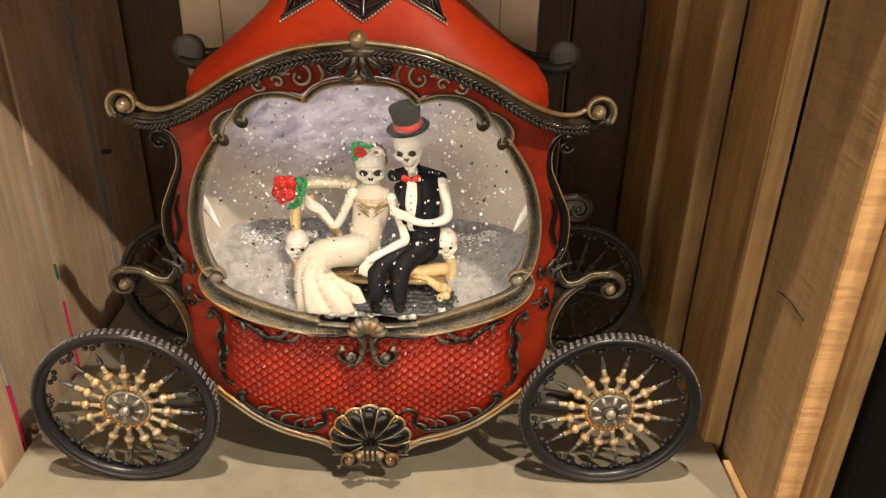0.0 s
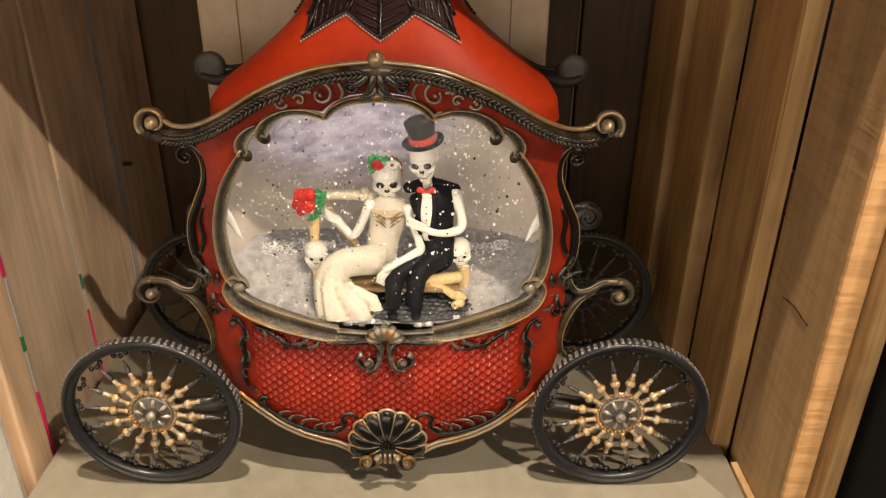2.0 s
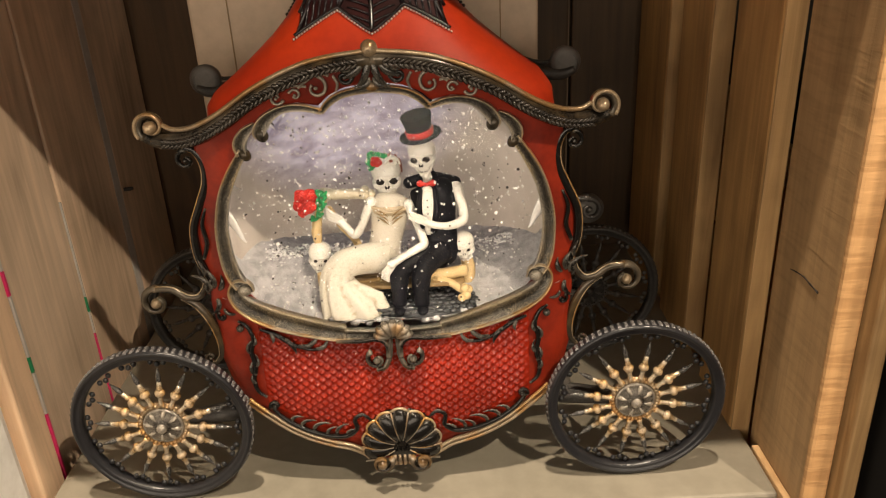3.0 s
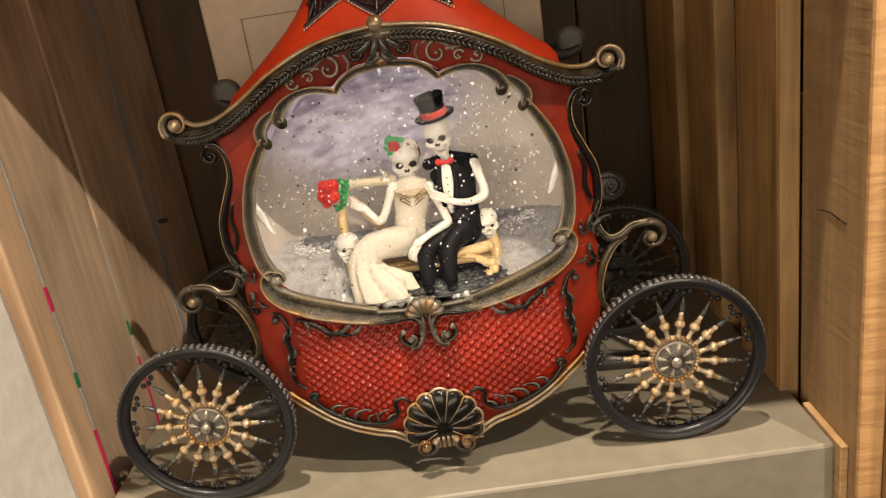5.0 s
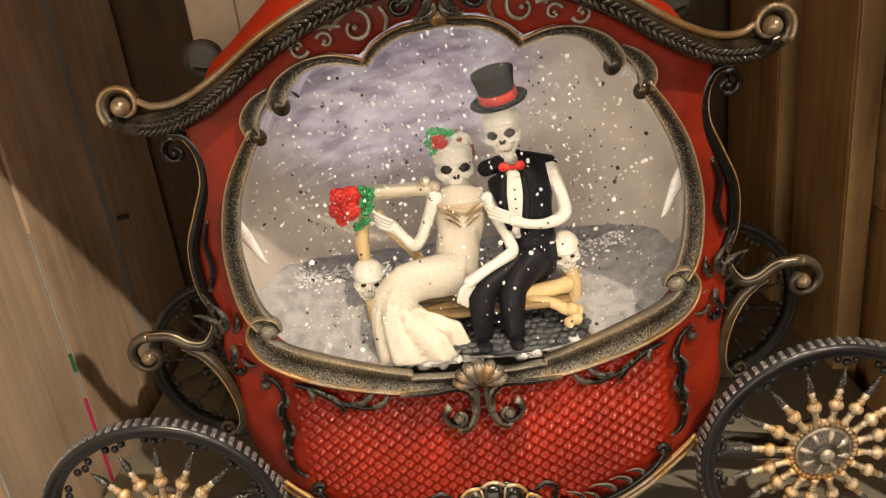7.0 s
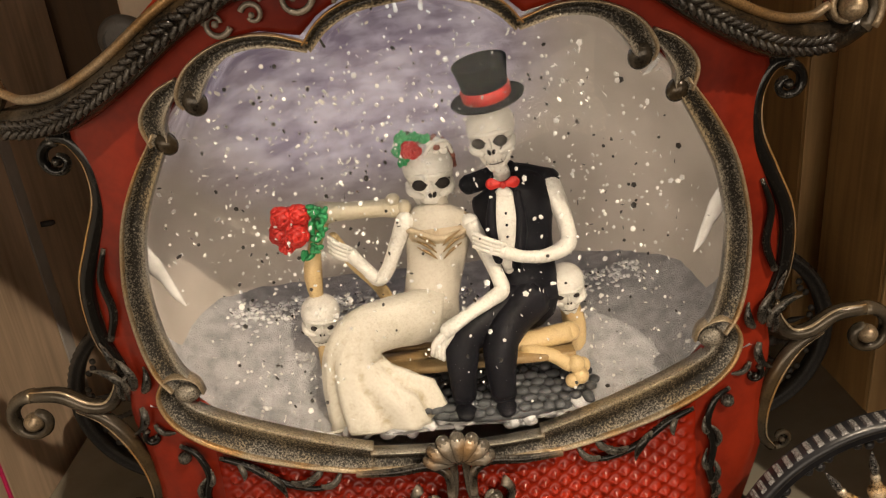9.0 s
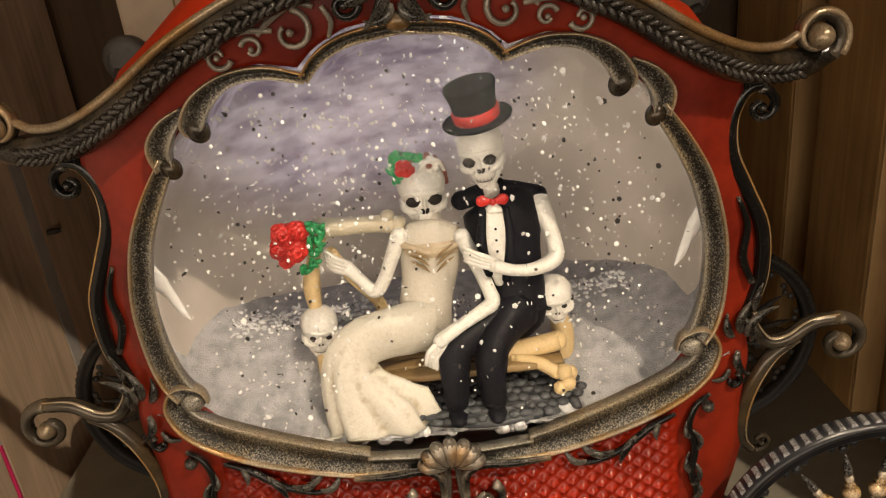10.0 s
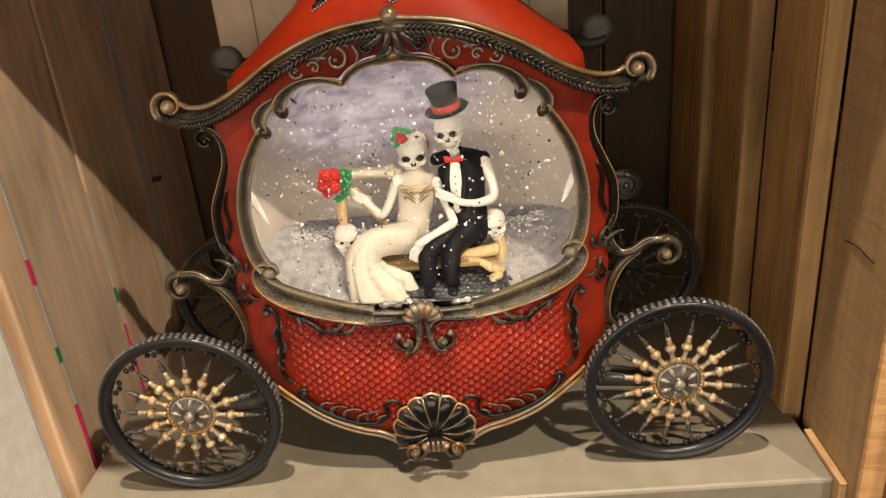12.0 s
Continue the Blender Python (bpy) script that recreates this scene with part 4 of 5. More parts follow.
# axles
for y in (0.0065, 0.1035):
    bm = bmesh.new()
    k = 1 if y < 0.05 else -1
    tube(bm, [(sx * 0.001, y + k * dy, 0.0385, r) for sx, dy, r in ((-100, 0, 0.0032), (-72, 0.006, 0.0048), (-60, 0.022, 0.0055), (-40, 0.028, 0.0045), (40, 0.028, 0.0045), (60, 0.022, 0.0055), (72, 0.006, 0.0048), (100, 0, 0.0032))], 10)
    part("axle", bm, BACK, carriage)


for s in (1, -1):
    bm = bmesh.new()
    blob(bm, (s * 0.0700, 0.0150, 0.0415), (0.0062, 0.0050, 0.0056), 0, 12, 8)
    part("axle_bracket", bm, DISC, carriage, "rough grey bracket between wheel and body")


# ---------- inside the globe ----------
m, nodes, links, b = material("refraction_backdrop", 0.55)
tc = nodes.new("ShaderNodeTexCoord")
mp = nodes.new("ShaderNodeMapping")
mp.inputs["Location"].default_value = (0.30, -1.3, -3.05)
mp.inputs["Scale"].default_value = (16, 16, 19)
links.new(tc.outputs["Object"], mp.inputs["Vector"])
gr = nodes.new("ShaderNodeTexGradient")
gr.gradient_type = "SPHERICAL"
links.new(mp.outputs["Vector"], gr.inputs["Vector"])
cloud = noise_node(nodes, links, 38.0, 3.0)
wisp = noise_node(nodes, links, 90.0, 4.0, (1, 1, 2.2))
base = ramp(nodes, links, cloud, [(0.35, (0.46, 0.415, 0.36)), (0.65, (0.62, 0.56, 0.50))])
# lavender patch paints the refracted, hazy view through the globe's rear
refracted_haze = ramp(nodes, links, wisp, [(0.36, (0.34, 0.30, 0.46)), (0.64, (0.80, 0.78, 0.95))])
fac = math_node(nodes, links, "MULTIPLY", gr.outputs["Fac"], 2.6)
links.new(mix(nodes, links, fac, base, refracted_haze), b.inputs["Base Color"])
REFRACTED_BACK = m
SNOW = simple("glitter_snow", (0.52, 0.52, 0.53), (0.28, 0.28, 0.29), rough=0.4, scale=1300, relief=0.8, distance=0.0006)
# paler copy of the snow keeps sill and ridge bright in shade
BRIGHT_SNOW = simple("bright_snow", (0.82, 0.82, 0.82), (0.52, 0.52, 0.54), rough=0.4, scale=1200, relief=0.6)
BONE = resin("bone_white", (0.56, 0.50, 0.37), (0.30, 0.22, 0.12))
SKULL = resin("skull_white", (0.74, 0.72, 0.66), (0.28, 0.21, 0.13), 0.43, 0.50, 0.38, 0.26)
SLAT = resin("dark_slat", (0.26, 0.17, 0.07), (0.08, 0.05, 0.025))
OCHRE = resin("ochre_bone", (0.58, 0.43, 0.22), (0.28, 0.17, 0.07))
CHEST = resin("washed_chest_bone", (0.46, 0.37, 0.25), (0.20, 0.13, 0.07))
HAIR = simple("auburn_hair", (0.34, 0.12, 0.08), (0.16, 0.05, 0.035), rough=0.5, scale=900, relief=0.4)
BODICE = resin("cream_bodice", (0.54, 0.50, 0.42), (0.28, 0.21, 0.13), 0.42, 0.49, 0.42, 0.12)
GOWN = resin("cream_gown", (0.58, 0.55, 0.47), (0.30, 0.23, 0.12), 0.44, 0.50, 0.42, 0.15)
BLACK = simple("black_suit", (0.010, 0.010, 0.014), (0.005, 0.005, 0.007), rough=0.5, scale=300, relief=0.2, spec=0.15)
FELT = simple("black_felt", (0.0035, 0.0035, 0.0045), rough=0.8, scale=300, relief=0.1, spec=0.05)
SOCKET = simple("dark_socket", (0.018, 0.013, 0.010), rough=0.7, relief=0)
ROSE = simple("rose_red", (0.62, 0.030, 0.020), (0.30, 0.012, 0.010), rough=0.4, scale=700, relief=0.3)
LEAFG = simple("leaf_green", (0.03, 0.30, 0.10), (0.012, 0.16, 0.05), rough=0.4, scale=600, relief=0.3)
STONE = simple("dark_cobble", (0.085, 0.09, 0.098), (0.015, 0.017, 0.020), rough=0.45, scale=500, relief=0.4)
FLAKE = simple("white_glitter", (0.92, 0.90, 0.86), rough=0.25, relief=0)
FLAKE_D = simple("dark_glitter", (0.05, 0.045, 0.04), rough=0.3, relief=0)
m, nodes, links, b = material("window_glass", 0.02)
b.inputs["Base Color"].default_value = (1, 1, 1, 1)
b.inputs["Transmission Weight"].default_value = 1.0
b.inputs["IOR"].default_value = 1.20
GLASS = m

bm = bmesh.new()
rows = []
for i in range(17):
    t = i / 16
    y = 0.0172 if i == 0 else 0.022 + 0.068 * math.sin(t * math.pi / 2)
    k = 1.0 if i == 0 else math.sqrt(max(0.0004, 1 - ((y - 0.022) / 0.0682) ** 2))
    rows.append([bm.verts.new((0.0715 * k * math.copysign(abs(math.cos(a)) ** 0.9, math.cos(a)), y, 0.1265 + (0.0565 if math.sin(a) > 0 else 0.082) * k * math.copysign(abs(math.sin(a)) ** 0.8, math.sin(a)))) for a in np.linspace(0, 2 * math.pi, 64, endpoint=False)])
for p, q in zip(rows, rows[1:]):
    for k in range(64):
        bm.faces.new((p[k], p[(k + 1) % 64], q[(k + 1) % 64], q[k]))
bm.faces.new(rows[-1])
globe = part("globe_back", bm, REFRACTED_BACK, carriage, "taupe back of the globe with lavender refraction painted on")
bm = bmesh.new()
layers = []
for lift in (0.0, 0.9):
    centre = bm.verts.new((0, (6.5 + lift) * MM, CZ * MM))
    rings = []
    for s in (0.2, 0.4, 0.6, 0.8, 0.92, 1.0):
        ring = []
        for j in range(120):
            a = 2 * math.pi * j / 120
            r = (radius_at(INNER, a) + 2.6) * s
            ring.append(bm.verts.new((r * math.cos(a) * MM, (14.0 - 7.5 * (1 - s ** 2.2) + lift) * MM, (CZ + r * math.sin(a)) * MM)))
        rings.append(ring)
    layers.append((centre, rings))
for centre, rings in layers:
    for j in range(120):
        bm.faces.new((centre, rings[0][j], rings[0][(j + 1) % 120]))
    for p, q in zip(rings, rings[1:]):
        for j in range(120):
            bm.faces.new((p[j], q[j], q[(j + 1) % 120], p[(j + 1) % 120]))
p, q = layers[0][1][-1], layers[1][1][-1]
for j in range(120):
    bm.faces.new((p[j], q[j], q[(j + 1) % 120], p[(j + 1) % 120]))
pane = part("window_pane", bm, GLASS, carriage, "clear domed window glass")
pane.visible_shadow = False


# white slivers modelled in place of the bright refraction at each side
for s in (1, -1):
    bm = bmesh.new()
    tube(bm, [tuple(v * MM for v in p) for p in spline([(s * 62.4, 18, 138.5, 0.15), (s * 62.6, 18.4, 133, 0.9), (s * 61.6, 19, 126, 1.3), (s * 59.6, 19.6, 119, 1.1), (s * 58.0, 20, 115.5, 0.2)], 5)], 10, 0.5)
    part("refraction_streak", bm, FLAKE, carriage, "white sliver added for the bright refraction at the globe's side")


def ground_z(x, y):
    """Height of the snow (mm)."""
    t = min(1.0, max(0.0, (y - 14) / 44.0))
    return 78.2 + 12.5 * t * t * (3 - 2 * t) + 10.5 * (abs(x) / 62.0) ** 2.4 + 1.1 * noise.noise((x * 0.09, y * 0.11, 3.0)) + 0.45 * noise.noise((x * 0.45, y * 0.5, 7.0))


bm = bmesh.new()
grid = {}
for i in range(71):
    for j in range(37):
        y = 15.0 + 72.0 * j / 36
        w = 70.5 * math.sqrt(max(0.02, 1 - (max(0.0, y - 22) / 68.0) ** 2))
        x = w * (-1 + 2 * i / 70)
        grid[i, j] = bm.verts.new((x * MM, y * MM, ground_z(x, y) * MM))
for i in range(70):
    for j in range(36):
        bm.faces.new((grid[i, j], grid[i + 1, j], grid[i + 1, j + 1], grid[i, j + 1]))
part("snow_floor", bm, SNOW, carriage, "glittering white snow inside the globe")


def limb(bm, pts, mat, n=10, flat=1.0, per=5, up=(0, 1, 0)):
    """A rounded limb through (x, y, z, radius) in mm."""
    tube(bm, [tuple(v * MM for v in p) for p in spline(pts, per)], n, flat, mat, up)
    for p in (pts[0], pts[-1]):
        blob(bm, tuple(v * MM for v in p[:3]), (p[3] * 0.99 * MM, p[3] * 0.99 * flat * MM, p[3] * 0.99 * MM), mat, n, 6)


def egg(bm, c, r, mat, turn=None, n=14, m=10):
    blob(bm, tuple(v * MM for v in c), tuple(v * MM for v in ((r, r, r) if isinstance(r, (int, float)) else r)), mat, n, m, turn)


def skull(bm, c, size, turn, bone, hole, eye=1.0):
    """A small skull that faces the glass: cranium, brow, cheekbones, jaw, sockets, nose and teeth."""
    q = Euler([radians(a) for a in turn]).to_matrix()
    at = lambda x, y, z: tuple(Vector(c) + q @ Vector((x, y, z)) * size)
    r = lambda *v: tuple(k * size for k in v)
    egg(bm, at(0, 0.4, 1.5), r(5.5, 5.8, 5.0), bone, q.to_4x4(), 18, 12)
    egg(bm, at(0, -1.2, -1.6), r(4.7, 4.1, 3.4), bone, q.to_4x4())
    egg(bm, at(0, -1.9, -4.4), r(2.9, 3.2, 2.6), bone, q.to_4x4())
    egg(bm, at(0, -1.7, -6.5), r(2.1, 2.6, 1.8), bone, q.to_4x4())
    limb(bm, [(*at(-4.5, -2.3, 0.7), 0.5 * size), (*at(-2.4, -4.5, 1.5), 0.7 * size), (*at(0, -5.0, 1.6), 0.7 * size), (*at(2.4, -4.5, 1.5), 0.7 * size), (*at(4.5, -2.3, 0.7), 0.5 * size)], bone, 8)
    for s in (1, -1):
        limb(bm, [(*at(s * 4.7, -0.4, -1.7), 0.6 * size), (*at(s * 4.1, -3.3, -2.3), 1.05 * size), (*at(s * 2.2, -4.5, -2.9), 0.7 * size)], bone, 8)
        egg(bm, at(s * 2.25, -4.55, -0.35), r(1.75 * eye, 0.75, 1.35 * eye), hole, q.to_4x4(), 12, 8)
        limb(bm, [(*at(s * 3.9, -0.2, -2.8), 0.7 * size), (*at(s * 2.7, -1.4, -5.6), 0.8 * size), (*at(s * 1.0, -3.4, -7.3), 0.8 * size)], bone, 8)
    limb(bm, [(*at(0, -5.2, 0.2), 0.45 * size), (*at(0, -5.5, -1.3), 0.5 * size)], bone, 6)
    for s in (0.5, -0.5):
        egg(bm, at(s, -5.15, -2.6), r(0.42 * eye, 0.4, 0.75 * eye), hole, Euler((0, s * 0.7, 0)).to_matrix().to_4x4(), 8, 6)
    for k in range(-2, 3) if eye > 0.8 else ():
        limb(bm, [(*at(k * 0.85, -5.0 + 0.14 * k * k, -4.9), 0.07 * size), (*at(k * 0.85, -4.75 + 0.14 * k * k, -6.0), 0.05 * size)], hole, 5, per=1)
    limb(bm, [(*at(-2.0, -4.35, -5.55), 0.07 * size), (*at(0, -4.98, -5.65), 0.09 * size), (*at(2.0, -4.35, -5.55), 0.07 * size)], hole, 5, per=3)


# groom
bm = bmesh.new()
S, H, K, W, RR = 0, 1, 2, 3, 4
skull(bm, (15.8, 40.4, 143.0), 1.08, (10, -7, -14), S, H)
tilt = Matrix.Translation((15.6 * MM, 41.0 * MM, 150.4 * MM)) @ Euler((radians(8), radians(-10), 0)).to_matrix().to_4x4()
hat = bmesh.new()
lathe(hat, [(r * MM, h * MM) for r, h in ((0.1, -0.3), (6.0, -0.4), (8.6, 0.3), (8.9, 0.9), (8.4, 1.1), (5.6, 0.7), (5.5, 1.0))], 28, 5, "Z")
lathe(hat, [(r * MM, h * MM) for r, h in ((5.6, 0.8), (5.9, 1.2), (6.0, 3.4), (5.7, 3.7))], 28, RR, "Z")
lathe(hat, [(r * MM, h * MM) for r, h in ((5.5, 3.5), (5.7, 5.8), (6.5, 9.4), (6.4, 9.8), (5.8, 9.6), (0.1, 9.3))], 28, 5, "Z")
hat.transform(tilt)
tmp = bpy.data.meshes.new("hat")
hat.to_mesh(tmp)
hat.free()
bm.from_mesh(tmp)
bpy.data.meshes.remove(tmp)
limb(bm, [(17.2, 38.5, 134, 2.0), (18, 39, 129, 2.2)], S)
limb(bm, [(18.4, 40.8, 131.6, 4.0), (19.4, 39.4, 127.5, 9.8), (20.2, 37, 116, 8.4), (20.6, 35.5, 107, 8.4), (20.6, 34.4, 101, 8.8)], K, 16, 0.62)
limb(bm, [(9.4, 41, 130.2, 2.6), (19, 41.5, 131.8, 2.8), (29.0, 40.0, 130.0, 2.6)], K, 10, 0.9)
limb(bm, [(17.0, 33.4, 129, 2.4), (17.0, 31.8, 124, 3.0), (16.6, 31.0, 117, 2.6), (16.8, 30.8, 111, 1.2)], W, 10, 0.45)
limb(bm, [(14.4, 33.0, 129.6, 0.9), (13.4, 31.2, 122, 1.4), (14.4, 30.6, 114, 1.2)], K, 8)
limb(bm, [(20.2, 33.0, 129.6, 0.9), (20.4, 31.0, 121, 1.5), (18.8, 30.2, 112, 1.3)], K, 8)
egg(bm, (16.9, 32.0, 132.2), (0.8, 0.8, 0.9), RR)
for k in (1, -1):
    limb(bm, [(16.9 + k * 0.4, 32.3, 132.2, 0.7), (16.9 + k * 1.4, 32.2, 132.4, 1.0), (16.9 + k * 2.6, 32.6, 132.5, 1.5)], RR, 10, 0.5)
for z in (126, 123, 120):
    egg(bm, (16.9, 29.6, z), 0.35, K, None, 6, 5)
limb(bm, [(29.0, 38.8, 128.4, 2.7), (30.6, 37.0, 124.0, 2.3), (31.8, 34.6, 119.4, 2.0), (31.4, 31.8, 115.6, 2.1), (26, 29.2, 114.4, 1.7), (20, 28.2, 115.2, 1.5), (15.6, 28.4, 117.0, 1.8)], S, 12)
for k in range(4):
    limb(bm, [(16.0, 28.0, 116.2 + k * 0.8, 0.75), (12.2, 27.6, 117.6 + k * 1.0, 0.7), (8.8, 28.4, 119.0 + k * 1.15, 0.55)], S, 6)
limb(bm, [(20.6, 33.5, 101.4, 6.6), (16.6, 28, 99.6, 5.2), (13.2, 22.8, 97.0, 4.5), (12.4, 20.4, 92.6, 4.0), (12.2, 19.6, 89, 3.5), (12.4, 19.0, 83.5, 3.1)], K, 14)
limb(bm, [(18.0, 33.0, 101.2, 6.2), (10.6, 28, 99.6, 5.2), (4.2, 23.4, 97.4, 4.5), (3.2, 20.8, 93.0, 3.9), (3.0, 20.0, 89.6, 3.4), (2.8, 19.4, 84, 3.0)], K, 14)
for x in (12.6, 2.8):
    egg(bm, (x, 16.8, 81.6), (2.6, 4.2, 1.7), K)
tagged(part("groom_figurine", bm, [SKULL, SOCKET, BLACK, SKULL, ROSE, FELT]), "skull-faced groom figurine in black suit and top hat on bench", "figurine")

# bride
bm = bmesh.new()
S, H, G, RR, GR, OC = 0, 1, 2, 3, 4, 5
skull(bm, (-0.2, 44.0, 133.2), 1.16, (8, 0, 4), S, H)
limb(bm, [(1.4, 44, 127, 2.1), (1.2, 41.6, 119, 2.4)], S)
limb(bm, [(-6.6, 40.4, 122.8, 2.2), (1.0, 41.4, 123.2, 3.2), (8.0, 39.8, 121.2, 2.2)], OC, 12, 0.9)
limb(bm, [(1.0, 41.2, 126.0, 3.2), (0.8, 40.6, 124.2, 6.8), (0.4, 39.8, 118, 8.2), (-0.9, 38.2, 111, 7.2), (-2.6, 36.0, 104, 7.0), (-3.6, 34.4, 99.0, 7.6)], 6, 22, 0.66)
egg(bm, (0.6, 38.0, 119.4), (7.6, 4.0, 3.6), OC)
limb(bm, [(-7.0, 37.2, 121.6, 0.9), (-2.6, 34.9, 120.4, 0.95), (0.8, 34.4, 119.6, 0.9), (4.4, 34.9, 119.8, 0.95), (8.0, 36.8, 120.4, 0.9)], OC, 8)
for k in range(3):
    for s in (1, -1):
        limb(bm, [(0.6 + s * 0.9, 33.5, 114.6 + 1.7 * k, 0.15), (0.6 + s * 2.8, 33.5, 116.4 + 1.7 * k, 0.42), (0.6 + s * 5.4, 34.7, 117.6 + 1.7 * k, 0.15)], 8, 6)
limb(bm, [(-7.2, 38.4, 123.4, 2.4), (-10.0, 38.2, 117.4, 1.9), (-13.0, 38.2, 111.0, 1.8), (-15.6, 38.4, 108.6, 1.9), (-18.6, 39.2, 111.6, 1.6), (-22.0, 40.0, 115.6, 1.9)], S, 12)
for k in range(4):
    limb(bm, [(-21.8, 39.0, 114.4 + k, 0.8), (-24.6, 38.8, 115.6 + 1.2 * k, 0.75), (-26.6, 39.6, 117 + 1.3 * k, 0.6)], S, 6)
limb(bm, [(8.8, 37.4, 121.6, 2.4), (11.4, 34.4, 116.0, 2.0), (13.8, 29.4, 110.4, 1.8), (14.4, 27.2, 107.4, 2.0), (11.4, 25.2, 106.2, 1.8), (6.0, 22.6, 104.4, 1.6), (0.4, 20.2, 102.0, 1.8)], S, 12)
for k in range(4):
    limb(bm, [(0.4 + 0.3 * k, 19.8 + 0.3 * k, 102.2 - 0.6 * k, 0.85), (-2.6 + 0.5 * k, 19.2 + 0.3 * k, 99.6 - 0.8 * k, 0.8), (-3.6 + 0.8 * k, 19.4 + 0.3 * k, 96.4 - 0.7 * k, 0.65)], S, 6)
# gown: one sheet from the lap over the knees to the pleated hem
rings = []
path = spline([(-1.0, 33.4, 99.4, 6.6), (-6.0, 31.2, 100.6, 7.2), (-13.0, 28.4, 101.4, 6.7), (-19.0, 26.0, 100.6, 6.6), (-22.6, 23.8, 96.6, 7.0), (-22.4, 21.8, 91.0, 8.8), (-19.8, 20.4, 85, 12.0), (-17.2, 19.8, 80.2, 14.6)], 6)
for i, p in enumerate(path):
    t = i / (len(path) - 1)
    a0, a1 = path[max(0, i - 1)], path[min(len(path) - 1, i + 1)]
    along = Vector((a1[0] - a0[0], 0, a1[2] - a0[2])).normalized()
    if t > 0.97:
        along = Vector((0, 0, -1))
    side = Vector((-along.z, 0, along.x))
    pleat = max(0.0, t - 0.42) / 0.58
    ring = []
    for k in range(64):
        a = 2 * math.pi * k / 64
        r = p[3] * (1 + pleat * (0.12 * math.cos(7 * a + 0.6) + 0.07 * math.cos(13 * a + 2 * t)) + 0.03 * math.sin(3 * a + 9 * t))
        v = Vector(p[:3]) + side * (r * math.cos(a)) + Vector((0, (0.92 - 0.44 * t) * r * math.sin(a), 0))
        ring.append(bm.verts.new(tuple(c * MM for c in v)))
    rings.append(ring)
for p, q in zip(rings, rings[1:]):
    for k in range(64):
        bm.faces.new((p[k], p[(k + 1) % 64], q[(k + 1) % 64], q[k])).material_index = G
bm.faces.new(rings[-1]).material_index = G
bm.faces.new(list(reversed(rings[0]))).material_index = G
# floral crown
egg(bm, (0.8, 46.8, 135.6), (5.9, 5.0, 6.0), 7)
for k in range(9):
    a = radians(-10 + 25 * k)
    limb(bm, [(0.8 + 5.7 * math.cos(a), 44.6, 135.4 + 5.6 * math.sin(a), 0.55), (0.8 + 5.2 * math.cos(a + 0.2), 47.6, 136.4 + 5.2 * math.sin(a + 0.2), 0.7)], 7, 6)
limb(bm, [(-0.6, 39.4, 139.4, 0.45), (1.8, 39.0, 142.0, 0.55), (4.6, 40.2, 141.8, 0.55), (6.0, 42.0, 138.6, 0.45)], S, 6)
for k in range(6):
    a = k * math.pi / 3 + 0.4
    egg(bm, (2.4 + 1.9 * math.cos(a), 40.6 - 0.3 * math.sin(a), 140.6 + 1.5 * math.sin(a)), (1.2, 0.8, 1.0), S, Euler((0, -a, 0)).to_matrix().to_4x4(), 8, 6)
egg(bm, (2.4, 40.2, 140.6), (0.9, 0.8, 0.8), 7, None, 8, 6)
for k in range(15):
    a = k * 2.4
    q = math.sqrt(k / 14)
    egg(bm, (-3.8 + 2.2 * math.cos(a) * q, 39.6 - 0.9 * (1 - q), 140.6 + 2.0 * math.sin(a) * q), (1.15, 0.8, 0.6), RR, Euler((0.3, -a + 1.57, 0)).to_matrix().to_4x4(), 8, 6)
for x, z, a in ((-6.4, 143.2, 60), (-7.2, 140.6, 100), (-6.0, 138.0, 150), (-2.6, 143.6, 10), (-0.2, 142.8, -30), (-5.0, 144.0, 40)):
    for k in range(3):
        d = (k - 1) * 0.7
        egg(bm, (x + d * math.cos(radians(a)), 40.5 - 0.2 * k, z - d * math.sin(radians(a))), (1.5 - 0.3 * abs(k - 1), 0.5, 0.75), GR, Euler((0, radians(a + 90 + (k - 1) * 35), 0)).to_matrix().to_4x4(), 8, 5)
tagged(part("bride_figurine", bm, [SKULL, SOCKET, GOWN, ROSE, LEAFG, CHEST, BODICE, HAIR, SLAT]), "skull-faced bride figurine in cream gown with floral crown", "figurine")

# bouquet
bouquet = tagged(new("bouquet"), "red rose bouquet with green leaves held by the bride", "bouquet")
rng = random.Random(4)
bm = bmesh.new()
for cx, cz, cy, rr in ((-36.4, 128.2, 36.4, 3.3), (-32.2, 128.6, 36.6, 3.0), (-37.6, 124.0, 36.6, 3.1), (-33.4, 123.8, 35.4, 3.4), (-36.6, 120.6, 37.2, 2.4), (-34.8, 126.2, 38.4, 4.6)):
    for k in range(16):
        a, q = k * 2.4, math.sqrt(k / 15)
        egg(bm, (cx + rr * 0.8 * math.cos(a) * q, cy - rr * 0.55 * (1 - q * q), cz + rr * 0.8 * math.sin(a) * q), (rr * 0.42, rr * 0.30, rr * 0.2), 0, Euler((0.35, -a + 1.57, rng.uniform(-0.3, 0.3))).to_matrix().to_4x4(), 8, 5)
    egg(bm, (cx, cy + 0.5, cz), (rr * 0.85, rr * 0.6, rr * 0.85), 0)
part("roses", bm, ROSE, bouquet, "crumpled red roses")
bm = bmesh.new()
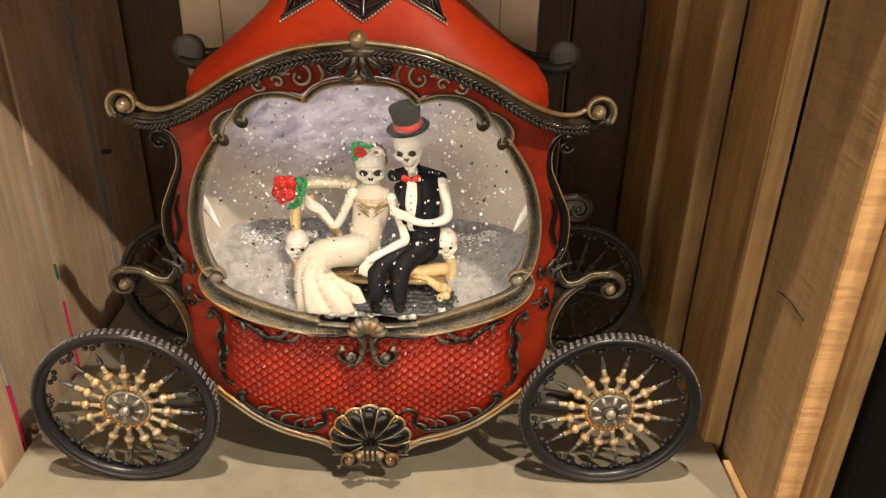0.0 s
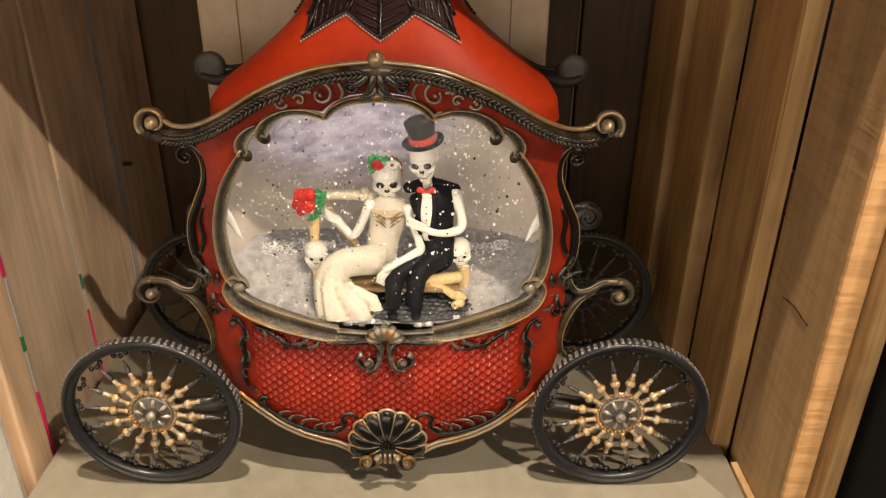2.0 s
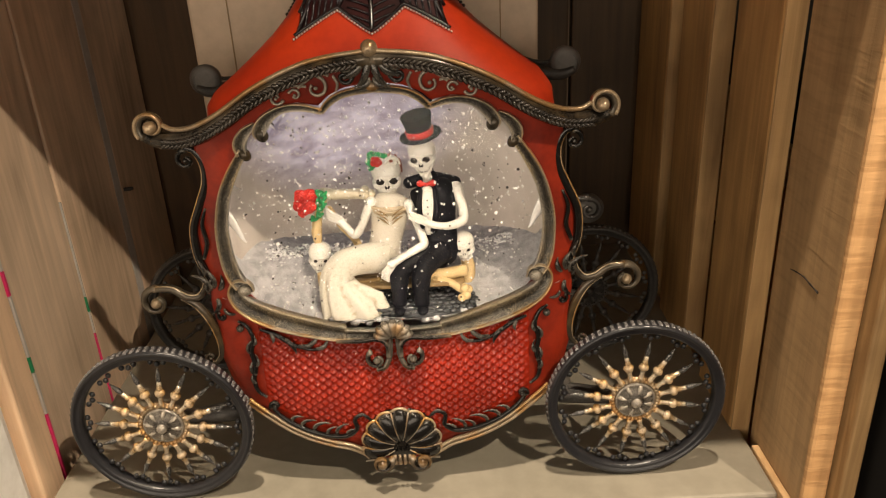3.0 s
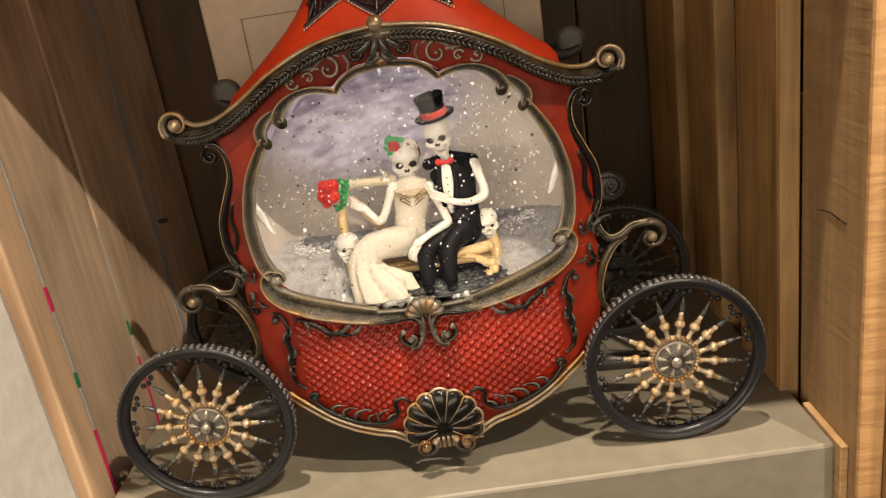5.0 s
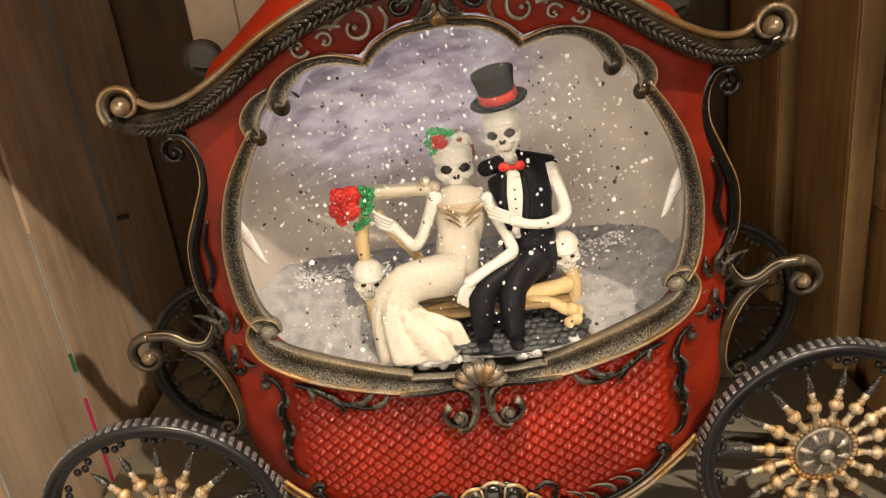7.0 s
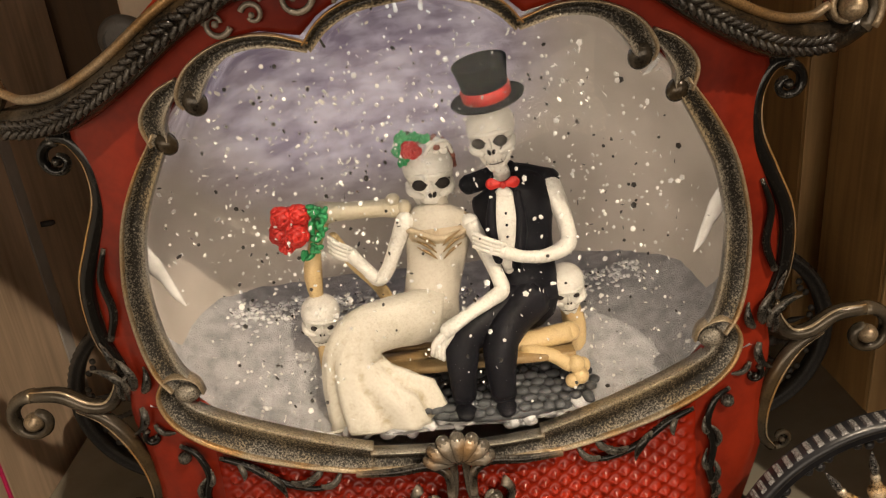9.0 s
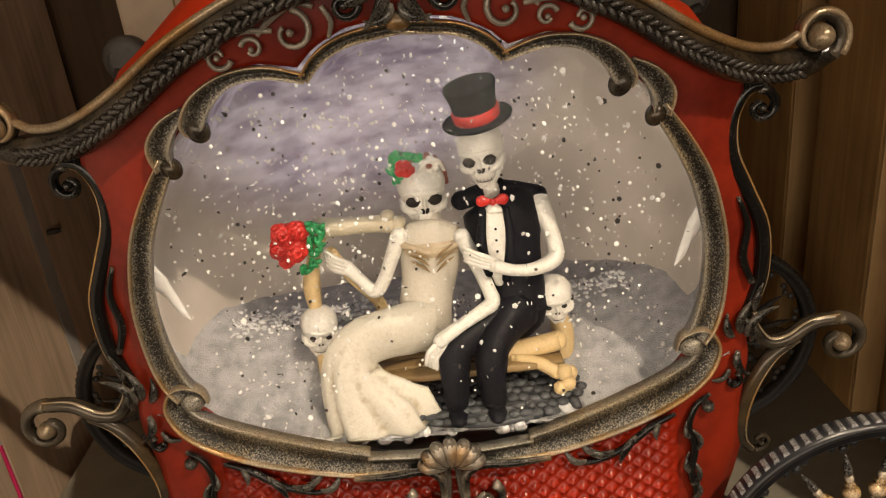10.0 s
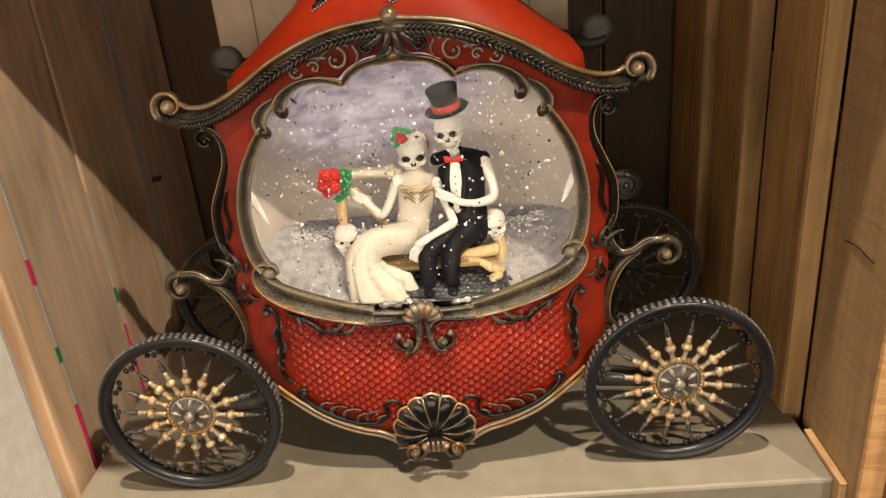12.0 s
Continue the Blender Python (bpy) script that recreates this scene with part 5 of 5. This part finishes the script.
for k in range(46):
    t = k / 45
    egg(bm, (-27.6 - 4.6 * t * t + rng.uniform(-1.7, 1.7), 37.0 + rng.uniform(-1.8, 1.2), 130.0 - 13.5 * t + rng.uniform(-1, 1)), (rng.uniform(1.0, 1.7), 0.45, 0.7), 0, Euler((rng.uniform(-0.5, 0.5), rng.uniform(0, 3), rng.uniform(-0.4, 0.6))).to_matrix().to_4x4(), 7, 5)
part("leaves", bm, LEAFG, bouquet, "glossy green leaves")

# bench made of bones
bench = tagged(new("bench"), "ochre bone garden bench with skull armrests", "bench")
bm = bmesh.new()
limb(bm, [(-27.6, 41.4, 126.8, 3.0), (-22, 42, 126.4, 2.4), (-14, 42.4, 126.0, 2.3), (-9.2, 41.6, 126.0, 2.6)], 0)
egg(bm, (-9.6, 40.6, 128.6), (1.8, 1.7, 1.6), 0)
egg(bm, (-7.0, 40.4, 126.4), (1.8, 1.8, 2.0), 0)
part("top_rail", bm, BONE, bench, "pale bone rail")
for pts in ([(-28, 41.6, 125, 2.2), (-30.6, 41.4, 118, 1.7), (-32.2, 41, 111, 2.4), (-32.2, 40.6, 103, 1.6)], [(-26, 43.4, 119, 1.6), (-21.6, 43.6, 111, 1.6), (-16, 43.4, 104, 1.8), (-13, 43, 96, 1.6)], [(-32.6, 40.6, 94, 1.9), (-31.6, 37.4, 88, 2.2), (-30.6, 31.6, 81.5, 2.4)], [(32.6, 38.6, 95, 2.6), (33.4, 37.2, 90, 3.0), (33.0, 34, 82, 2.4)], [(15.0, 29.0, 91.4, 2.2), (22, 28.0, 92.4, 2.6), (30.6, 28.6, 93.4, 2.6)], [(19, 26.4, 91.0, 1.7), (25, 24.0, 90.0, 1.7), (29.0, 22.0, 88.2, 1.9)]):
    bm = bmesh.new()
    limb(bm, pts, 0)
    part("bone_post", bm, OCHRE, bench, "ochre bone post")
bm = bmesh.new()
for x, y, z, r in ((30.6, 21.4, 88.4, 2.2), (31.4, 20.6, 85.6, 2.1), (29.4, 20.2, 84.6, 1.8), (32.4, 23.0, 87.0, 2.0)):
    egg(bm, (x, y, z), r, 0)
part("bone_knuckle", bm, OCHRE, bench, "knobbly ochre bone end")
for c, sz, turn in (((-32.0, 39.6, 99.2), 0.92, (12, 8, 12)), ((31.6, 37.4, 101.8), 0.88, (14, -6, -4))):
    bm = bmesh.new()
    skull(bm, c, sz, turn, 0, 1, 0.55)
    part("skull_armrest", bm, [SKULL, SOCKET], bench, "small white skull")
for y in (22.6, 27.6, 32.6):
    bm = bmesh.new()
    box(bm, (-30 * MM, y * MM, 89.0 * MM), (31 * MM, (y + 4.2) * MM, 91.0 * MM), 0.0005)
    part("seat_slat", bm, SLAT, bench, "dark ochre slat")

# cobbled plinth
plinth = tagged(new("plinth"), "dark cobbled plinth under the bench, dusted with snow", "plinth")
bm = bmesh.new()
for i in range(17):
    for j in range(8):
        x, y = -11 + i * 2.8 + (1.4 if j % 2 else 0), 15.4 + j * 2.6
        if ((x - 12) / 25) ** 2 + ((y - 24) / 11) ** 2 > 1:
            continue
        egg(bm, (x, y, 81.4 + 0.18 * (y - 15) + rng.uniform(-0.4, 0.5)), (rng.uniform(1.3, 2.1), rng.uniform(1.2, 1.8), 0.9), 0, None, 8, 5)
tagged(part("cobbles", bm, STONE, plinth, "small dark stones"), kind="stuff")
bm = bmesh.new()
blob(bm, (0.012, 0.0245, 0.0800), (0.0245, 0.0105, 0.0030), 0, 28, 8)
part("mound", bm, STONE, plinth)
drift = tagged(new("snow_drift"), "lumpy white snow drift along the window sill", "snow")
bm = bmesh.new()
for k in range(60):
    x = rng.uniform(-52, 52)
    egg(bm, (x, rng.uniform(15.6, 18), ground_z(x, 15) + rng.uniform(-0.8, 0.6)), (rng.uniform(1.2, 2.8), 1.5, rng.uniform(0.8, 1.5)), 0, None, 9, 6)
tagged(part("snow_lumps", bm, BRIGHT_SNOW, drift, "soft white lumps"), kind="stuff")

ridge = tagged(new("snow_ridge"), "bright glittering snow ridge at the back of the globe", "snow")
bm = bmesh.new()
for k in range(420):
    x = rng.uniform(-58, -12) if k < 280 else rng.uniform(26, 54)
    y = 62 - 0.004 * x * x + rng.gauss(0, 3.0)
    egg(bm, (x, y, ground_z(x, y) + rng.uniform(-0.1, 0.7)), (rng.uniform(0.4, 1.1), 0.6, rng.uniform(0.3, 0.7)), 0, None, 6, 4)
tagged(part("ridge_lumps", bm, BRIGHT_SNOW, ridge, "sparkling white lumps"), kind="stuff")

# drifting glitter
bm = bmesh.new()
for k in range(2000):
    while True:
        x, y, z = rng.uniform(-66, 66), rng.uniform(11.5, 66), rng.uniform(80, 178)
        if (x / 66) ** 2 + ((z - 127) / 51) ** 2 + (max(0, y - 22) / 66) ** 2 < 0.93 and z > ground_z(x, y) + 1:
            break
    if k > 1500:
        y = rng.uniform(15.6, 60)
        z = ground_z(x, y) + 0.3
    r = rng.uniform(0.28, 0.62) * (1.0 if rng.random() < 0.85 else 1.5)
    q = Euler((rng.uniform(0, 6), rng.uniform(0, 6), rng.uniform(0, 6))).to_matrix().to_4x4()
    egg(bm, (x, y, z), (r, r, r * 0.25), 1 if rng.random() < 0.17 else 0, q, 5, 3)
tagged(part("glitter", bm, [FLAKE, FLAKE_D], smooth=False), "white and dark glitter drifting in the globe", "glitter", "", "stuff")
